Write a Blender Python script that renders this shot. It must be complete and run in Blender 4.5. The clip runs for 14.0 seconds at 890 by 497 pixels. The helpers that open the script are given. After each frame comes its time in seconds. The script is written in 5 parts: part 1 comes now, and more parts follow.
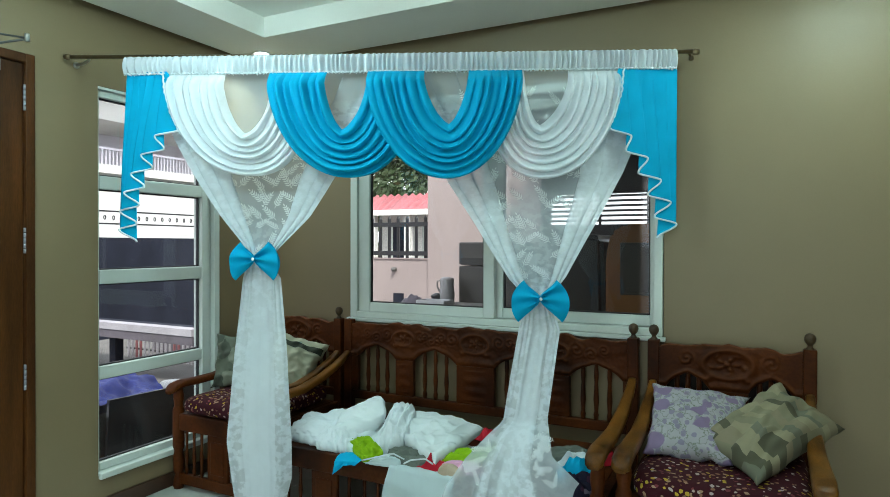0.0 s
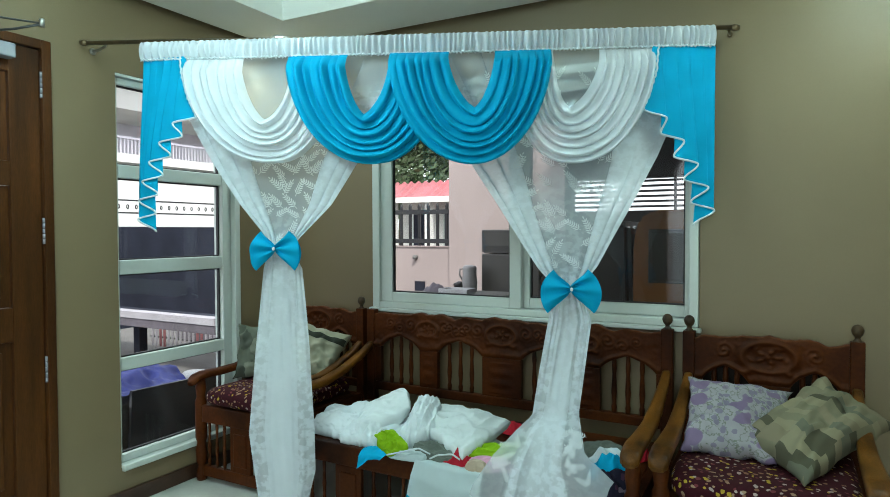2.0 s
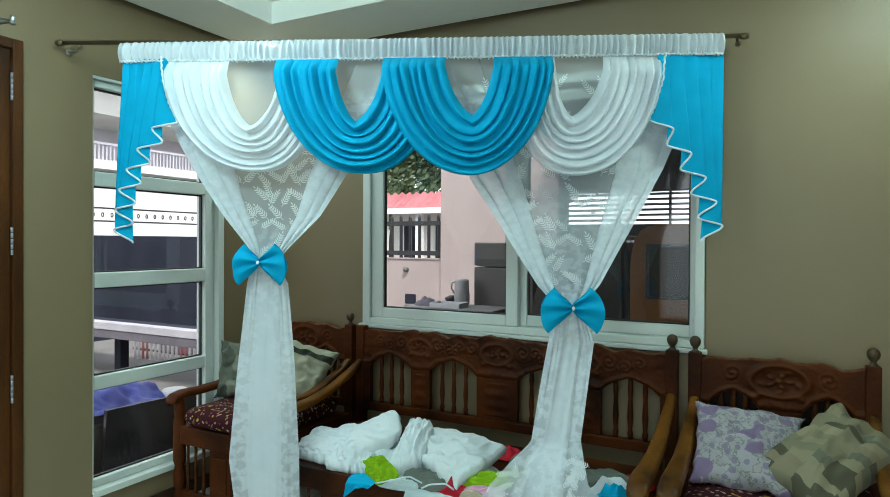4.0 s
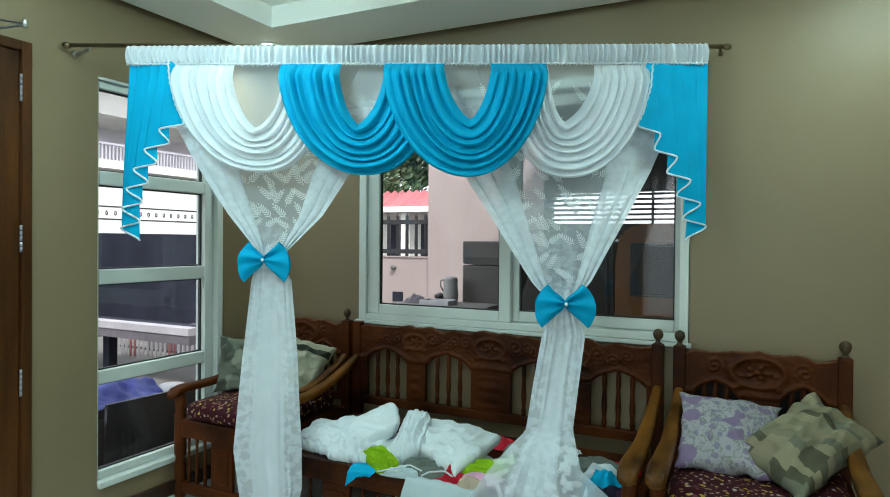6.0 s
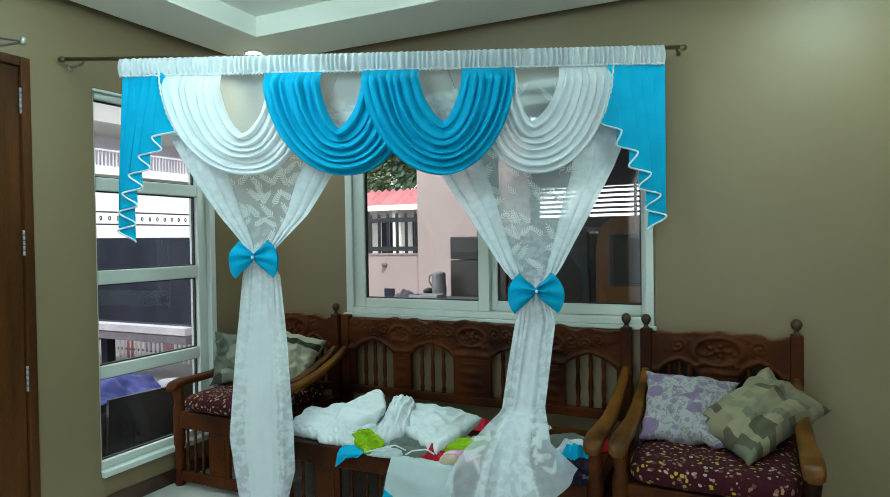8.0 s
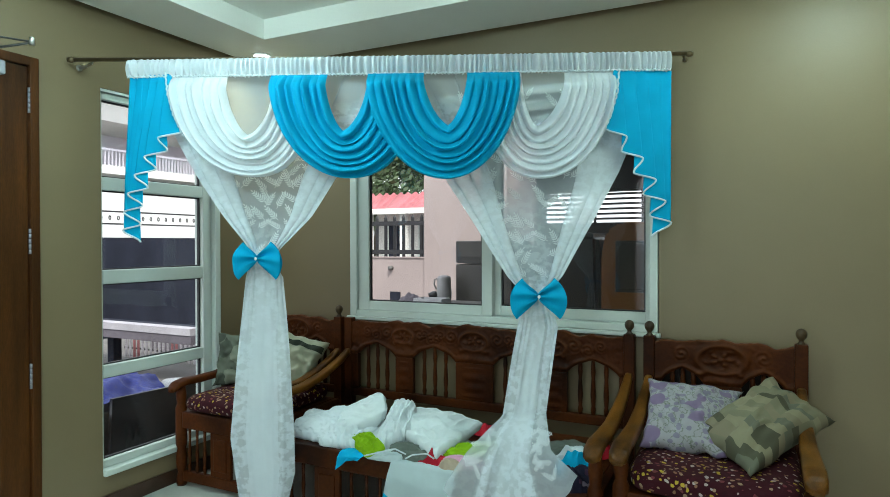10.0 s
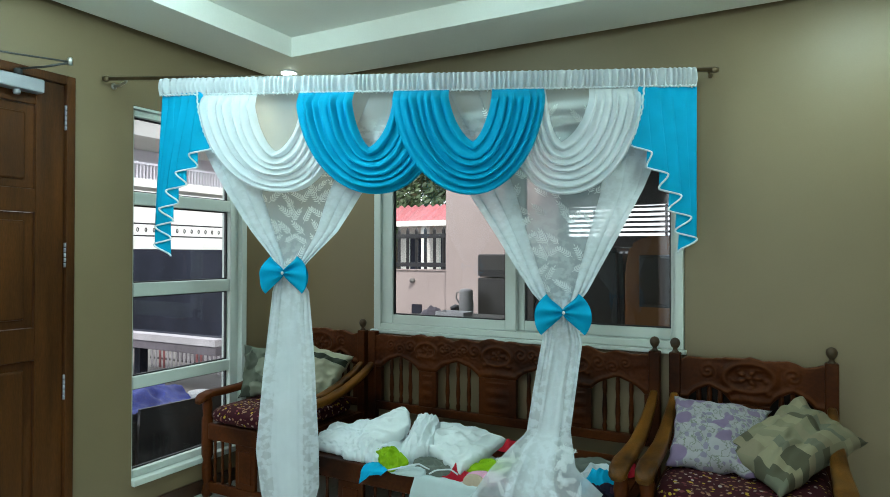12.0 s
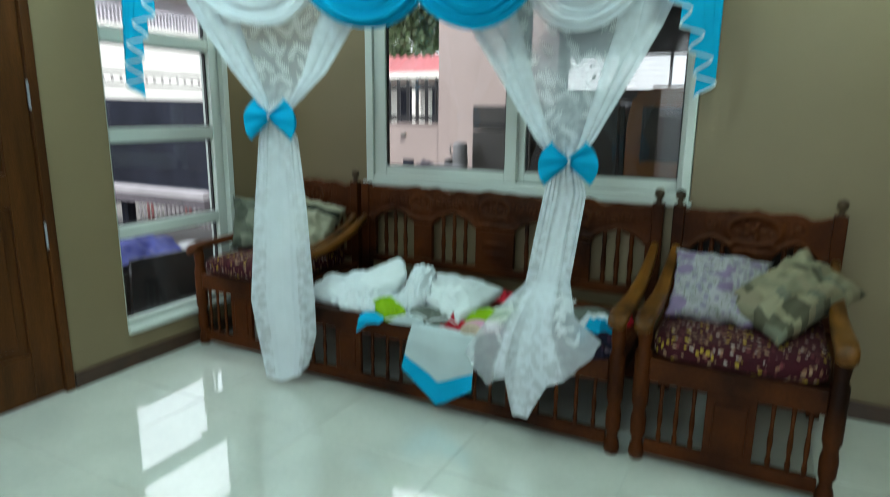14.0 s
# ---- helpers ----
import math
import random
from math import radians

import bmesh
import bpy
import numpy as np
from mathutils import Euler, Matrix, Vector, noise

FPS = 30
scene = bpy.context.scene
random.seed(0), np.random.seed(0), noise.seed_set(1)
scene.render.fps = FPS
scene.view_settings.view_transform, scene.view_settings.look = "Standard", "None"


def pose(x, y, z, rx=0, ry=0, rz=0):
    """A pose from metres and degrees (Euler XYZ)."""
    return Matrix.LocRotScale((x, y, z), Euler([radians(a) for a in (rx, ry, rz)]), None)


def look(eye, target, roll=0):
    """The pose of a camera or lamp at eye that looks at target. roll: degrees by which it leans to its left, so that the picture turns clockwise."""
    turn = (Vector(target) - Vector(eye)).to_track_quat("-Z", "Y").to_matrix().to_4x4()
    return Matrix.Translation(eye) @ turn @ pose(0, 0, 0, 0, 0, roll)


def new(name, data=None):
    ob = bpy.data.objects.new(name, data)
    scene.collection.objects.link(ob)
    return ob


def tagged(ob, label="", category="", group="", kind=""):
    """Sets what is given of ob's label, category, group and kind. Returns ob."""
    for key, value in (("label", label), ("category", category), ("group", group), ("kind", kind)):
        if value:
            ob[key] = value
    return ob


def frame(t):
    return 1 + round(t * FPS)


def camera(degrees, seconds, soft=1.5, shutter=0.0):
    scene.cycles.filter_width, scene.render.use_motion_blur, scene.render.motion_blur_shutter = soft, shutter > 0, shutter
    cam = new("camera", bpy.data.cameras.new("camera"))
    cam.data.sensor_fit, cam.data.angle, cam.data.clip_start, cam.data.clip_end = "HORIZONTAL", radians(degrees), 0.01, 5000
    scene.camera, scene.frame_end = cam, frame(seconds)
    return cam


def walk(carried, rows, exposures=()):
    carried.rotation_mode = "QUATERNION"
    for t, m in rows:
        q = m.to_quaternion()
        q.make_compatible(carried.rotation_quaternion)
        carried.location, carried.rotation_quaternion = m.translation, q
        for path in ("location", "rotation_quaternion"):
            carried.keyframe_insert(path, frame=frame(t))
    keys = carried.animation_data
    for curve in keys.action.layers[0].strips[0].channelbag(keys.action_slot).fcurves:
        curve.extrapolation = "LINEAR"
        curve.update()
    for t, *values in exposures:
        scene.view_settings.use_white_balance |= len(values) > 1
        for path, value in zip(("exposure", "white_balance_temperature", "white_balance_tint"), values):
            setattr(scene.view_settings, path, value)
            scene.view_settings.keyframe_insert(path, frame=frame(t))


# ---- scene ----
cam = camera(70.8, 14.0, soft=0.9, shutter=0.5)
PATH = [
    (0, (2.839, -3.036, 1.3), (1.936, -1.252, 1.288), 0.1),
    (0.5, (2.835, -3.038, 1.305), (1.926, -1.257, 1.297), 0.0),
    (1, (2.816, -3.04, 1.306), (1.896, -1.264, 1.296), 0.3),
    (1.5, (2.793, -3.03, 1.305), (1.843, -1.27, 1.279), 0.6),
    (2, (2.773, -2.963, 1.305), (1.814, -1.208, 1.252), -0.2),
    (2.5, (2.759, -2.867, 1.316), (1.791, -1.117, 1.301), 0.1),
    (3, (2.753, -2.799, 1.316), (1.768, -1.059, 1.295), 0.7),
    (5.5, (2.597, -2.964, 1.321), (1.762, -1.146, 1.311), -0.6),
    (6, (2.681, -2.978, 1.318), (1.801, -1.182, 1.296), 0.5),
    (6.5, (2.747, -3.017, 1.306), (1.825, -1.243, 1.252), 0.1),
    (7, (2.793, -3.057, 1.312), (1.866, -1.286, 1.255), 0.3),
    (7.5, (2.822, -3.09, 1.293), (1.934, -1.298, 1.257), 0.1),
    (8, (2.825, -3.104, 1.303), (1.959, -1.301, 1.273), -0.9),
    (10.3, (2.843, -3.091, 1.303), (1.944, -1.304, 1.284), 0.2),
    (10.5, (2.83, -3.1, 1.315), (1.895, -1.332, 1.285), 0.5),
    (11, (2.825, -3.102, 1.315), (1.89, -1.334, 1.328), 0.4),
    (11.5, (2.838, -3.119, 1.324), (1.898, -1.354, 1.335), -0.0),
    (12, (2.834, -3.113, 1.319), (1.888, -1.351, 1.339), 0.1),
    (12.5, (2.832, -3.122, 1.321), (1.88, -1.364, 1.354), 0.1),
    (13, (2.829, -3.134, 1.324), (1.879, -1.375, 1.361), 0.3),
    (13.5, (2.817, -3.117, 1.308), (1.91, -1.335, 1.295), 0.4),
    (13.6, (2.814, -3.108, 1.312), (1.909, -1.325, 1.264), 0.3),
    (13.7, (2.803, -3.09, 1.312), (1.896, -1.311, 1.195), 0.3),
    (13.8, (2.786, -3.065, 1.305), (1.881, -1.293, 1.105), 0.3),
    (13.9, (2.766, -3.038, 1.290), (1.862, -1.285, 0.967), 0.4),
    (14, (2.739, -3.012, 1.266), (1.846, -1.274, 0.839), 0.6),
]
walk(cam, [(t, look(eye, target, roll)) for t, eye, target, roll in PATH], [(0.0, 1.18), (11.5, 1.18), (12.2, 1.12), (14.0, 1.12)])


# ---- world, sun, lamps ----
world = bpy.data.worlds.new("sky")
scene.world = world
world.use_nodes = True
wn, wl = world.node_tree.nodes, world.node_tree.links
sky = wn.new("ShaderNodeTexSky")
sky.sky_type, sky.sun_disc = "NISHITA", False
sky.sun_elevation, sky.sun_rotation = radians(50), radians(150)
sky.air_density, sky.dust_density = 1.0, 4.0
# a thin bright cloud deck over the blue
deck = wn.new("ShaderNodeTexNoise")
deck.inputs["Scale"].default_value, deck.inputs["Detail"].default_value = 2.2, 5.0
wl.new(wn.new("ShaderNodeTexCoord").outputs["Generated"], deck.inputs["Vector"])
cover = wn.new("ShaderNodeMapRange")
cover.inputs["From Min"].default_value, cover.inputs["From Max"].default_value = 0.3, 0.7
cover.inputs["To Min"].default_value, cover.inputs["To Max"].default_value = 0.65, 1.0
wl.new(deck.outputs["Fac"], cover.inputs["Value"])
cloudy = wn.new("ShaderNodeMixRGB")
wl.new(cover.outputs["Result"], cloudy.inputs[0])
wl.new(sky.outputs[0], cloudy.inputs[1])
cloudy.inputs[2].default_value = (8.0, 8.3, 8.8, 1)
wl.new(cloudy.outputs[0], wn["Background"].inputs[0])
wn["Background"].inputs[1].default_value = 0.15

sun = new("sun", bpy.data.lights.new("sun", "SUN"))
sun.data.energy, sun.data.angle, sun.data.color = 2.2, radians(12), (1.0, 0.96, 0.9)
sun.matrix_world = look((0, 0, 20), (-8.0, 10.0, 4.0))


def area_lamp(name, m, size, watts, colour, shape="DISK", size_y=0.0):
    lamp = new(name, bpy.data.lights.new(name, "AREA"))
    lamp.data.shape, lamp.data.size, lamp.data.energy, lamp.data.color = shape, size, watts, colour
    if size_y:
        lamp.data.size_y = size_y
    lamp.matrix_world = m
    return lamp


def spot_lamp(name, place, watts, cone=110, blend=0.6):
    lamp = new(name, bpy.data.lights.new(name, "SPOT"))
    lamp.data.energy, lamp.data.spot_size, lamp.data.spot_blend = watts, radians(cone), blend
    lamp.data.shadow_soft_size, lamp.data.color = 0.05, (0.78, 1.0, 1.0)
    lamp.location = place
    return lamp


CEIL, TRAY = 2.42, 2.53
# all unseen: tray, corner and small placed from glows and shadows, large added fill
DOMES = [(3.2, -0.66, "corner"), (1.1, -1.45, "tray"), (1.0, -2.3, "small"), (2.7, -3.1, "large"), (2.6, -4.6, "large")]
# the first, in the corner, is in view; the other two are added
DOWNLIGHTS = [(0.22, -0.24), (0.22, -3.6), (4.57, -2.4)]
for dx, dy in DOWNLIGHTS:
    spot_lamp("downlight_lamp", (dx, dy, CEIL - 0.02), 24 if dx < 1 else 26, 150, 1.0)
# added fill lamp in front of an assumed opening behind the camera
area_lamp("rear_fill_light", look((2.6, -5.92, 1.3), (2.6, 0, 1.3)), 2.4, 4, (0.61, 0.92, 1.0), "RECTANGLE", 1.9)


# ---- materials ----
def node_mat(name):
    m = bpy.data.materials.new(name)
    m.use_nodes = True
    return m, m.node_tree.nodes, m.node_tree.links, m.node_tree.nodes["Principled BSDF"]


def ramp(nodes, links, source, stops):
    r = nodes.new("ShaderNodeValToRGB")
    els = r.color_ramp.elements
    while len(els) < len(stops):
        els.new(0.5)
    for e, (p, c) in zip(els, stops):
        e.position, e.color = p, (*c, 1)
    links.new(source, r.inputs[0])
    return r.outputs[0]


def noise_tex(nodes, links, scale, detail=4.0, stretch=None, kind="ShaderNodeTexNoise", space="world"):
    if space == "world":
        at = nodes.new("ShaderNodeNewGeometry").outputs["Position"]
    else:
        at = nodes.new("ShaderNodeTexCoord").outputs[space]
    if stretch:
        mp = nodes.new("ShaderNodeMapping")
        mp.inputs["Scale"].default_value = stretch
        links.new(at, mp.inputs[0])
        at = mp.outputs[0]
    t = nodes.new(kind)
    t.inputs["Scale"].default_value = scale
    if "Detail" in t.inputs and kind == "ShaderNodeTexNoise":
        t.inputs["Detail"].default_value = detail
    links.new(at, t.inputs["Vector"])
    return t


def scaled(c, k):
    return tuple(min(1.0, v * k) for v in c)


def mat(name, colour, rough=0.6, vary=0.12, scale=5.0, fine=90.0, bump=0.15, metal=0.0, coat=0.0, stretch=None, second=None, space="world", spec=0.5):
    """Two scales of variation and a fine relief on one base colour."""
    m, nodes, links, bsdf = node_mat(name)
    big = noise_tex(nodes, links, scale, 5, stretch, space=space)
    small = noise_tex(nodes, links, fine, 3, stretch, space=space)
    base = ramp(nodes, links, big.outputs["Fac"], [(0.3, scaled(colour, 1 - vary)), (0.7, second or scaled(colour, 1 + vary))])
    grain = ramp(nodes, links, small.outputs["Fac"], [(0.3, (1 - vary,) * 3), (0.7, (1, 1, 1))])
    mix = nodes.new("ShaderNodeMixRGB")
    mix.blend_type = "MULTIPLY"
    mix.inputs[0].default_value = 0.8
    links.new(base, mix.inputs[1])
    links.new(grain, mix.inputs[2])
    links.new(mix.outputs[0], bsdf.inputs["Base Color"])
    bsdf.inputs["Roughness"].default_value, bsdf.inputs["Metallic"].default_value = rough, metal
    bsdf.inputs["Coat Weight"].default_value = coat
    bsdf.inputs["Specular IOR Level"].default_value = spec
    if bump:
        b = nodes.new("ShaderNodeBump")
        b.inputs["Strength"].default_value, b.inputs["Distance"].default_value = bump, 0.003
        links.new(small.outputs["Fac"], b.inputs["Height"])
        links.new(b.outputs[0], bsdf.inputs["Normal"])
    return m


def cloth(name, colour, translucent=0.3, weave=700.0, vary=0.06, see=0.0):
    """Woven cloth: diffuse and translucent threads, see: the share of open mesh."""
    m, nodes, links, bsdf = node_mat(name)
    big = noise_tex(nodes, links, 9, 4)
    col = ramp(nodes, links, big.outputs["Fac"], [(0.3, scaled(colour, 1 - vary)), (0.7, scaled(colour, 1 + vary))])
    links.new(col, bsdf.inputs["Base Color"])
    bsdf.inputs["Roughness"].default_value = 0.75
    bsdf.inputs["Specular IOR Level"].default_value = 0.12
    thread = noise_tex(nodes, links, weave, 2)
    b = nodes.new("ShaderNodeBump")
    b.inputs["Strength"].default_value, b.inputs["Distance"].default_value = 0.15, 0.001
    links.new(thread.outputs["Fac"], b.inputs["Height"])
    links.new(b.outputs[0], bsdf.inputs["Normal"])
    tr = nodes.new("ShaderNodeBsdfTranslucent")
    links.new(col, tr.inputs[0])
    mx = nodes.new("ShaderNodeMixShader")
    mx.inputs[0].default_value = translucent
    links.new(bsdf.outputs[0], mx.inputs[1])
    links.new(tr.outputs[0], mx.inputs[2])
    out = mx.outputs[0]
    if see:
        tp = nodes.new("ShaderNodeBsdfTransparent")
        mx2 = nodes.new("ShaderNodeMixShader")
        lace = noise_tex(nodes, links, 30, 3, (1.0, 1.0, 1.3))
        patch = ramp(nodes, links, lace.outputs["Fac"], [(0.44, (0.0,) * 3), (0.56, (1.0,) * 3)])
        # gathered cloth lies several layers thick: its open share falls, unevenly
        att = nodes.new("ShaderNodeAttribute")
        att.attribute_name = "gather"

        def sums(op, x, y, z=None):
            n = nodes.new("ShaderNodeMath")
            n.operation = op
            for k, s in enumerate((x, y, z)):
                if s is None:
                    continue
                if isinstance(s, float):
                    n.inputs[k].default_value = s
                else:
                    links.new(s, n.inputs[k])
            return n.outputs[0]
        thin = sums("MULTIPLY_ADD", att.outputs["Fac"], -0.74, 1.0)
        worked = sums("MULTIPLY", att.outputs["Fac"], sums("MULTIPLY_ADD", att.outputs["Fac"], -1.75, 1.85))
        spots = sums("MULTIPLY", patch, worked)
        spots = sums("SUBTRACT", 1.0, spots)
        mul = sums("MULTIPLY", sums("MULTIPLY", thin, spots), see)
        links.new(mul, mx2.inputs[0])
        links.new(out, mx2.inputs[1])
        links.new(tp.outputs[0], mx2.inputs[2])
        out = mx2.outputs[0]
    links.new(out, nodes["Material Output"].inputs[0])
    return m


def print_cloth(name, ground, inks, scale=30.0, share=0.45, metric="EUCLIDEAN", wander=0.05):
    """Cloth with a printed pattern of irregular patches in several inks."""
    m, nodes, links, bsdf = node_mat(name)
    warp = noise_tex(nodes, links, 18, 3)
    cells = noise_tex(nodes, links, scale, kind="ShaderNodeTexVoronoi")
    cells.distance = metric
    add = nodes.new("ShaderNodeVectorMath")
    add.operation = "MULTIPLY_ADD"
    add.inputs[1].default_value = (wander,) * 3
    at = nodes.new("ShaderNodeNewGeometry").outputs["Position"]
    links.new(warp.outputs["Color"], add.inputs[0])
    links.new(at, add.inputs[2])
    links.new(add.outputs[0], cells.inputs["Vector"])
    spots = ramp(nodes, links, cells.outputs["Distance"], [(share, (1, 1, 1)), (share + 0.06, (0, 0, 0))])
    sep = nodes.new("ShaderNodeSeparateColor")
    links.new(cells.outputs["Color"], sep.inputs[0])
    n = len(inks)
    ink = ramp(nodes, links, sep.outputs[0], [(i / n, c) for i, c in enumerate(inks)])
    ink.node.color_ramp.interpolation = "CONSTANT"
    mix = nodes.new("ShaderNodeMixRGB")
    links.new(spots, mix.inputs[0])
    mix.inputs[1].default_value = (*ground, 1)
    links.new(ink, mix.inputs[2])
    links.new(mix.outputs[0], bsdf.inputs["Base Color"])
    bsdf.inputs["Roughness"].default_value = 0.85
    bsdf.inputs["Specular IOR Level"].default_value = 0.12
    thread = noise_tex(nodes, links, 500, 2)
    b = nodes.new("ShaderNodeBump")
    b.inputs["Strength"].default_value, b.inputs["Distance"].default_value = 0.2, 0.001
    links.new(thread.outputs["Fac"], b.inputs["Height"])
    links.new(b.outputs[0], bsdf.inputs["Normal"])
    return m


def glass_mat(name, tint):
    """Clear pane: light goes straight through, the gloss rises towards grazing views."""
    m, nodes, links, bsdf = node_mat(name)
    tp, gl, lw, mx = (nodes.new("ShaderNodeBsdfTransparent"), nodes.new("ShaderNodeBsdfGlossy"), nodes.new("ShaderNodeLayerWeight"), nodes.new("ShaderNodeMixShader"))
    tp.inputs[0].default_value = (*tint, 1)
    gl.inputs["Roughness"].default_value = 0.02
    lw.inputs["Blend"].default_value = 0.5
    power, scale = nodes.new("ShaderNodeMath"), nodes.new("ShaderNodeMath")
    power.operation, scale.operation = "POWER", "MULTIPLY_ADD"
    power.inputs[1].default_value = 5.0
    scale.inputs[1].default_value, scale.inputs[2].default_value = 0.965, 0.035
    links.new(lw.outputs["Facing"], power.inputs[0])
    links.new(power.outputs[0], scale.inputs[0])
    links.new(scale.outputs[0], mx.inputs[0])
    links.new(tp.outputs[0], mx.inputs[1])
    links.new(gl.outputs[0], mx.inputs[2])
    links.new(mx.outputs[0], nodes["Material Output"].inputs[0])
    return m


def glow(name, colour, strength):
    m, nodes, links, bsdf = node_mat(name)
    bsdf.inputs["Emission Color"].default_value, bsdf.inputs["Emission Strength"].default_value = (*colour, 1), strength
    bsdf.inputs["Base Color"].default_value = (0.9, 0.9, 0.9, 1)
    return m


WALL = mat("wall_paint", (0.192, 0.143, 0.077), 0.48, 0.04, 2.0, 160, 0.12)
WHITE = mat("ceiling_paint", (0.84, 0.86, 0.81), 0.6, 0.03, 2.0, 120, 0.08)
FRAME = mat("white_upvc", (0.56, 0.61, 0.57), 0.3, 0.03, 3.0, 60, 0.02)
GASKET = mat("black_gasket", (0.015, 0.015, 0.015), 0.6, 0.1)
GLASS = glass_mat("window_glass", (0.93, 0.95, 0.95))
TILE = mat("polished_tile", (0.60, 0.62, 0.56), 0.03, 0.07, 3.0, 40, 0.0)
TILE.node_tree.nodes["Principled BSDF"].inputs["Specular IOR Level"].default_value = 1.0
TILE.node_tree.nodes["Principled BSDF"].inputs["IOR"].default_value = 1.9
GROUT = mat("grout", (0.5, 0.52, 0.48), 0.9, 0.1)
BASEBOARD = mat("baseboard_dark", (0.05, 0.022, 0.012), 0.35, 0.2, 12, 80, 0.1)
DOORWOOD = mat("door_wood", (0.060, 0.0205, 0.0055), 0.42, 0.4, 2.2, 60, 0.15, second=(0.10, 0.033, 0.007), stretch=(6, 6, 0.6), spec=0.15)
CARVED = mat("carved_wood", (0.019, 0.0041, 0.001), 0.5, 0.4, 3.2, 70, 0.25, second=(0.10, 0.024, 0.0038), spec=0.1)
# worn ridges and their highlights, both put into a paler colour on convex edges
CREST = CARVED.copy()
CREST.name = "carved_wood_worn_highlit_ridges"
wood_nodes, wood_links = CREST.node_tree.nodes, CREST.node_tree.links
ridge = ramp(wood_nodes, wood_links, wood_nodes.new("ShaderNodeNewGeometry").outputs["Pointiness"], [(0.51, (0, 0, 0)), (0.58, (0.75,) * 3)])
worn = wood_nodes.new("ShaderNodeMixRGB")
wood_links.new(ridge, worn.inputs[0])
wood_links.new(wood_nodes["Principled BSDF"].inputs["Base Color"].links[0].from_socket, worn.inputs[1])
worn.inputs[2].default_value = (0.115, 0.038, 0.014, 1)
wood_links.new(worn.outputs[0], wood_nodes["Principled BSDF"].inputs["Base Color"])
HONEY = mat("worn_honey_wood", (0.06, 0.021, 0.0045), 0.4, 0.4, 5.0, 90, 0.15, second=(0.20, 0.076, 0.011), stretch=(3, 1.0, 3), spec=0.15)
SHADEWOOD = mat("bay_shade_wood", (0.012, 0.006, 0.003), 0.6, 0.3, 5.0, 70, 0.15, spec=0.2)
WORNWOOD = mat("worn_dull_wood", (0.035, 0.019, 0.009), 0.5, 0.4, 9.0, 90, 0.15, second=(0.085, 0.05, 0.022), spec=0.3)
METAL = mat("steel", (0.5, 0.5, 0.48), 0.35, 0.1, 20, 200, 0.05, metal=1.0)
BRONZE = mat("rod_bronze", (0.20, 0.15, 0.09), 0.35, 0.2, 20, 200, 0.05, metal=0.9)
DARKSTEEL = mat("dark_steel", (0.08, 0.08, 0.08), 0.4, 0.1, 20, 200, 0.05, metal=0.8)
SILVER = mat("closer_silver", (0.30, 0.31, 0.34), 0.4, 0.06, 15, 200, 0.05, metal=0.4)
BLUE = cloth("turquoise_cloth", (0.0, 0.35, 0.59), 0.12)
WHITECLOTH = cloth("white_cloth", (0.79, 0.85, 0.90), 0.12)
WHITESWAG = cloth("white_voile", (0.80, 0.85, 0.90), 0.14, see=0.25)
SHEER = cloth("sheer_lace", (0.71, 0.77, 0.82), 0.15, 900, 0.03, see=0.61)
LEAF = cloth("embroidery", (0.85, 0.9, 0.92), 0.3, 900, see=0.3)
LACE = cloth("lace_edging", (0.75, 0.82, 0.85), 0.3, 400)
PEARL = mat("pearl", (0.8, 0.85, 0.85), 0.15, 0.02, 20, 90, 0.0)
FLORAL = print_cloth("maroon_floral", (0.034, 0.0045, 0.008), [(0.27, 0.17, 0.11), (0.036, 0.006, 0.01), (0.13, 0.03, 0.035), (0.38, 0.26, 0.03), (0.035, 0.006, 0.009), (0.34, 0.27, 0.25), (0.03, 0.005, 0.008), (0.20, 0.10, 0.06)], 54, 0.37, "EUCLIDEAN", 0.04)


def flower_cloth(name, ground, bloom, small_bloom, twig):
    """Printed cloth: large and small round blooms over a tangle of thin twigs."""
    m, nodes, links, bsdf = node_mat(name)
    tangle = noise_tex(nodes, links, 34, 3)
    lines = ramp(nodes, links, tangle.outputs["Fac"], [(0.44, (0,) * 3), (0.475, (1,) * 3), (0.51, (0,) * 3)])
    last = None
    for scale, share, ink in ((None, 0, twig), (30, 0.34, small_bloom), (12.5, 0.40, bloom)):
        if scale:
            warp = noise_tex(nodes, links, 45, 2)
            add = nodes.new("ShaderNodeVectorMath")
            add.operation = "MULTIPLY_ADD"
            add.inputs[1].default_value = (0.012,) * 3
            links.new(warp.outputs["Color"], add.inputs[0])
            links.new(nodes.new("ShaderNodeNewGeometry").outputs["Position"], add.inputs[2])
            cells = noise_tex(nodes, links, scale, kind="ShaderNodeTexVoronoi")
            links.new(add.outputs[0], cells.inputs["Vector"])
            mask = ramp(nodes, links, cells.outputs["Distance"], [(share, (1, 1, 1)), (share + 0.05, (0, 0, 0))])
        else:
            mask = lines
        mix = nodes.new("ShaderNodeMixRGB")
        links.new(mask, mix.inputs[0])
        mix.inputs[1].default_value = (*ground, 1)
        if last:
            links.new(last, mix.inputs[1])
        mix.inputs[2].default_value = (*ink, 1)
        last = mix.outputs[0]
    links.new(last, bsdf.inputs["Base Color"])
    bsdf.inputs["Roughness"].default_value = 0.85
    bsdf.inputs["Specular IOR Level"].default_value = 0.12
    thread = noise_tex(nodes, links, 500, 2)
    b = nodes.new("ShaderNodeBump")
    b.inputs["Strength"].default_value, b.inputs["Distance"].default_value = 0.2, 0.001
    links.new(thread.outputs["Fac"], b.inputs["Height"])
    links.new(b.outputs[0], bsdf.inputs["Normal"])
    return m


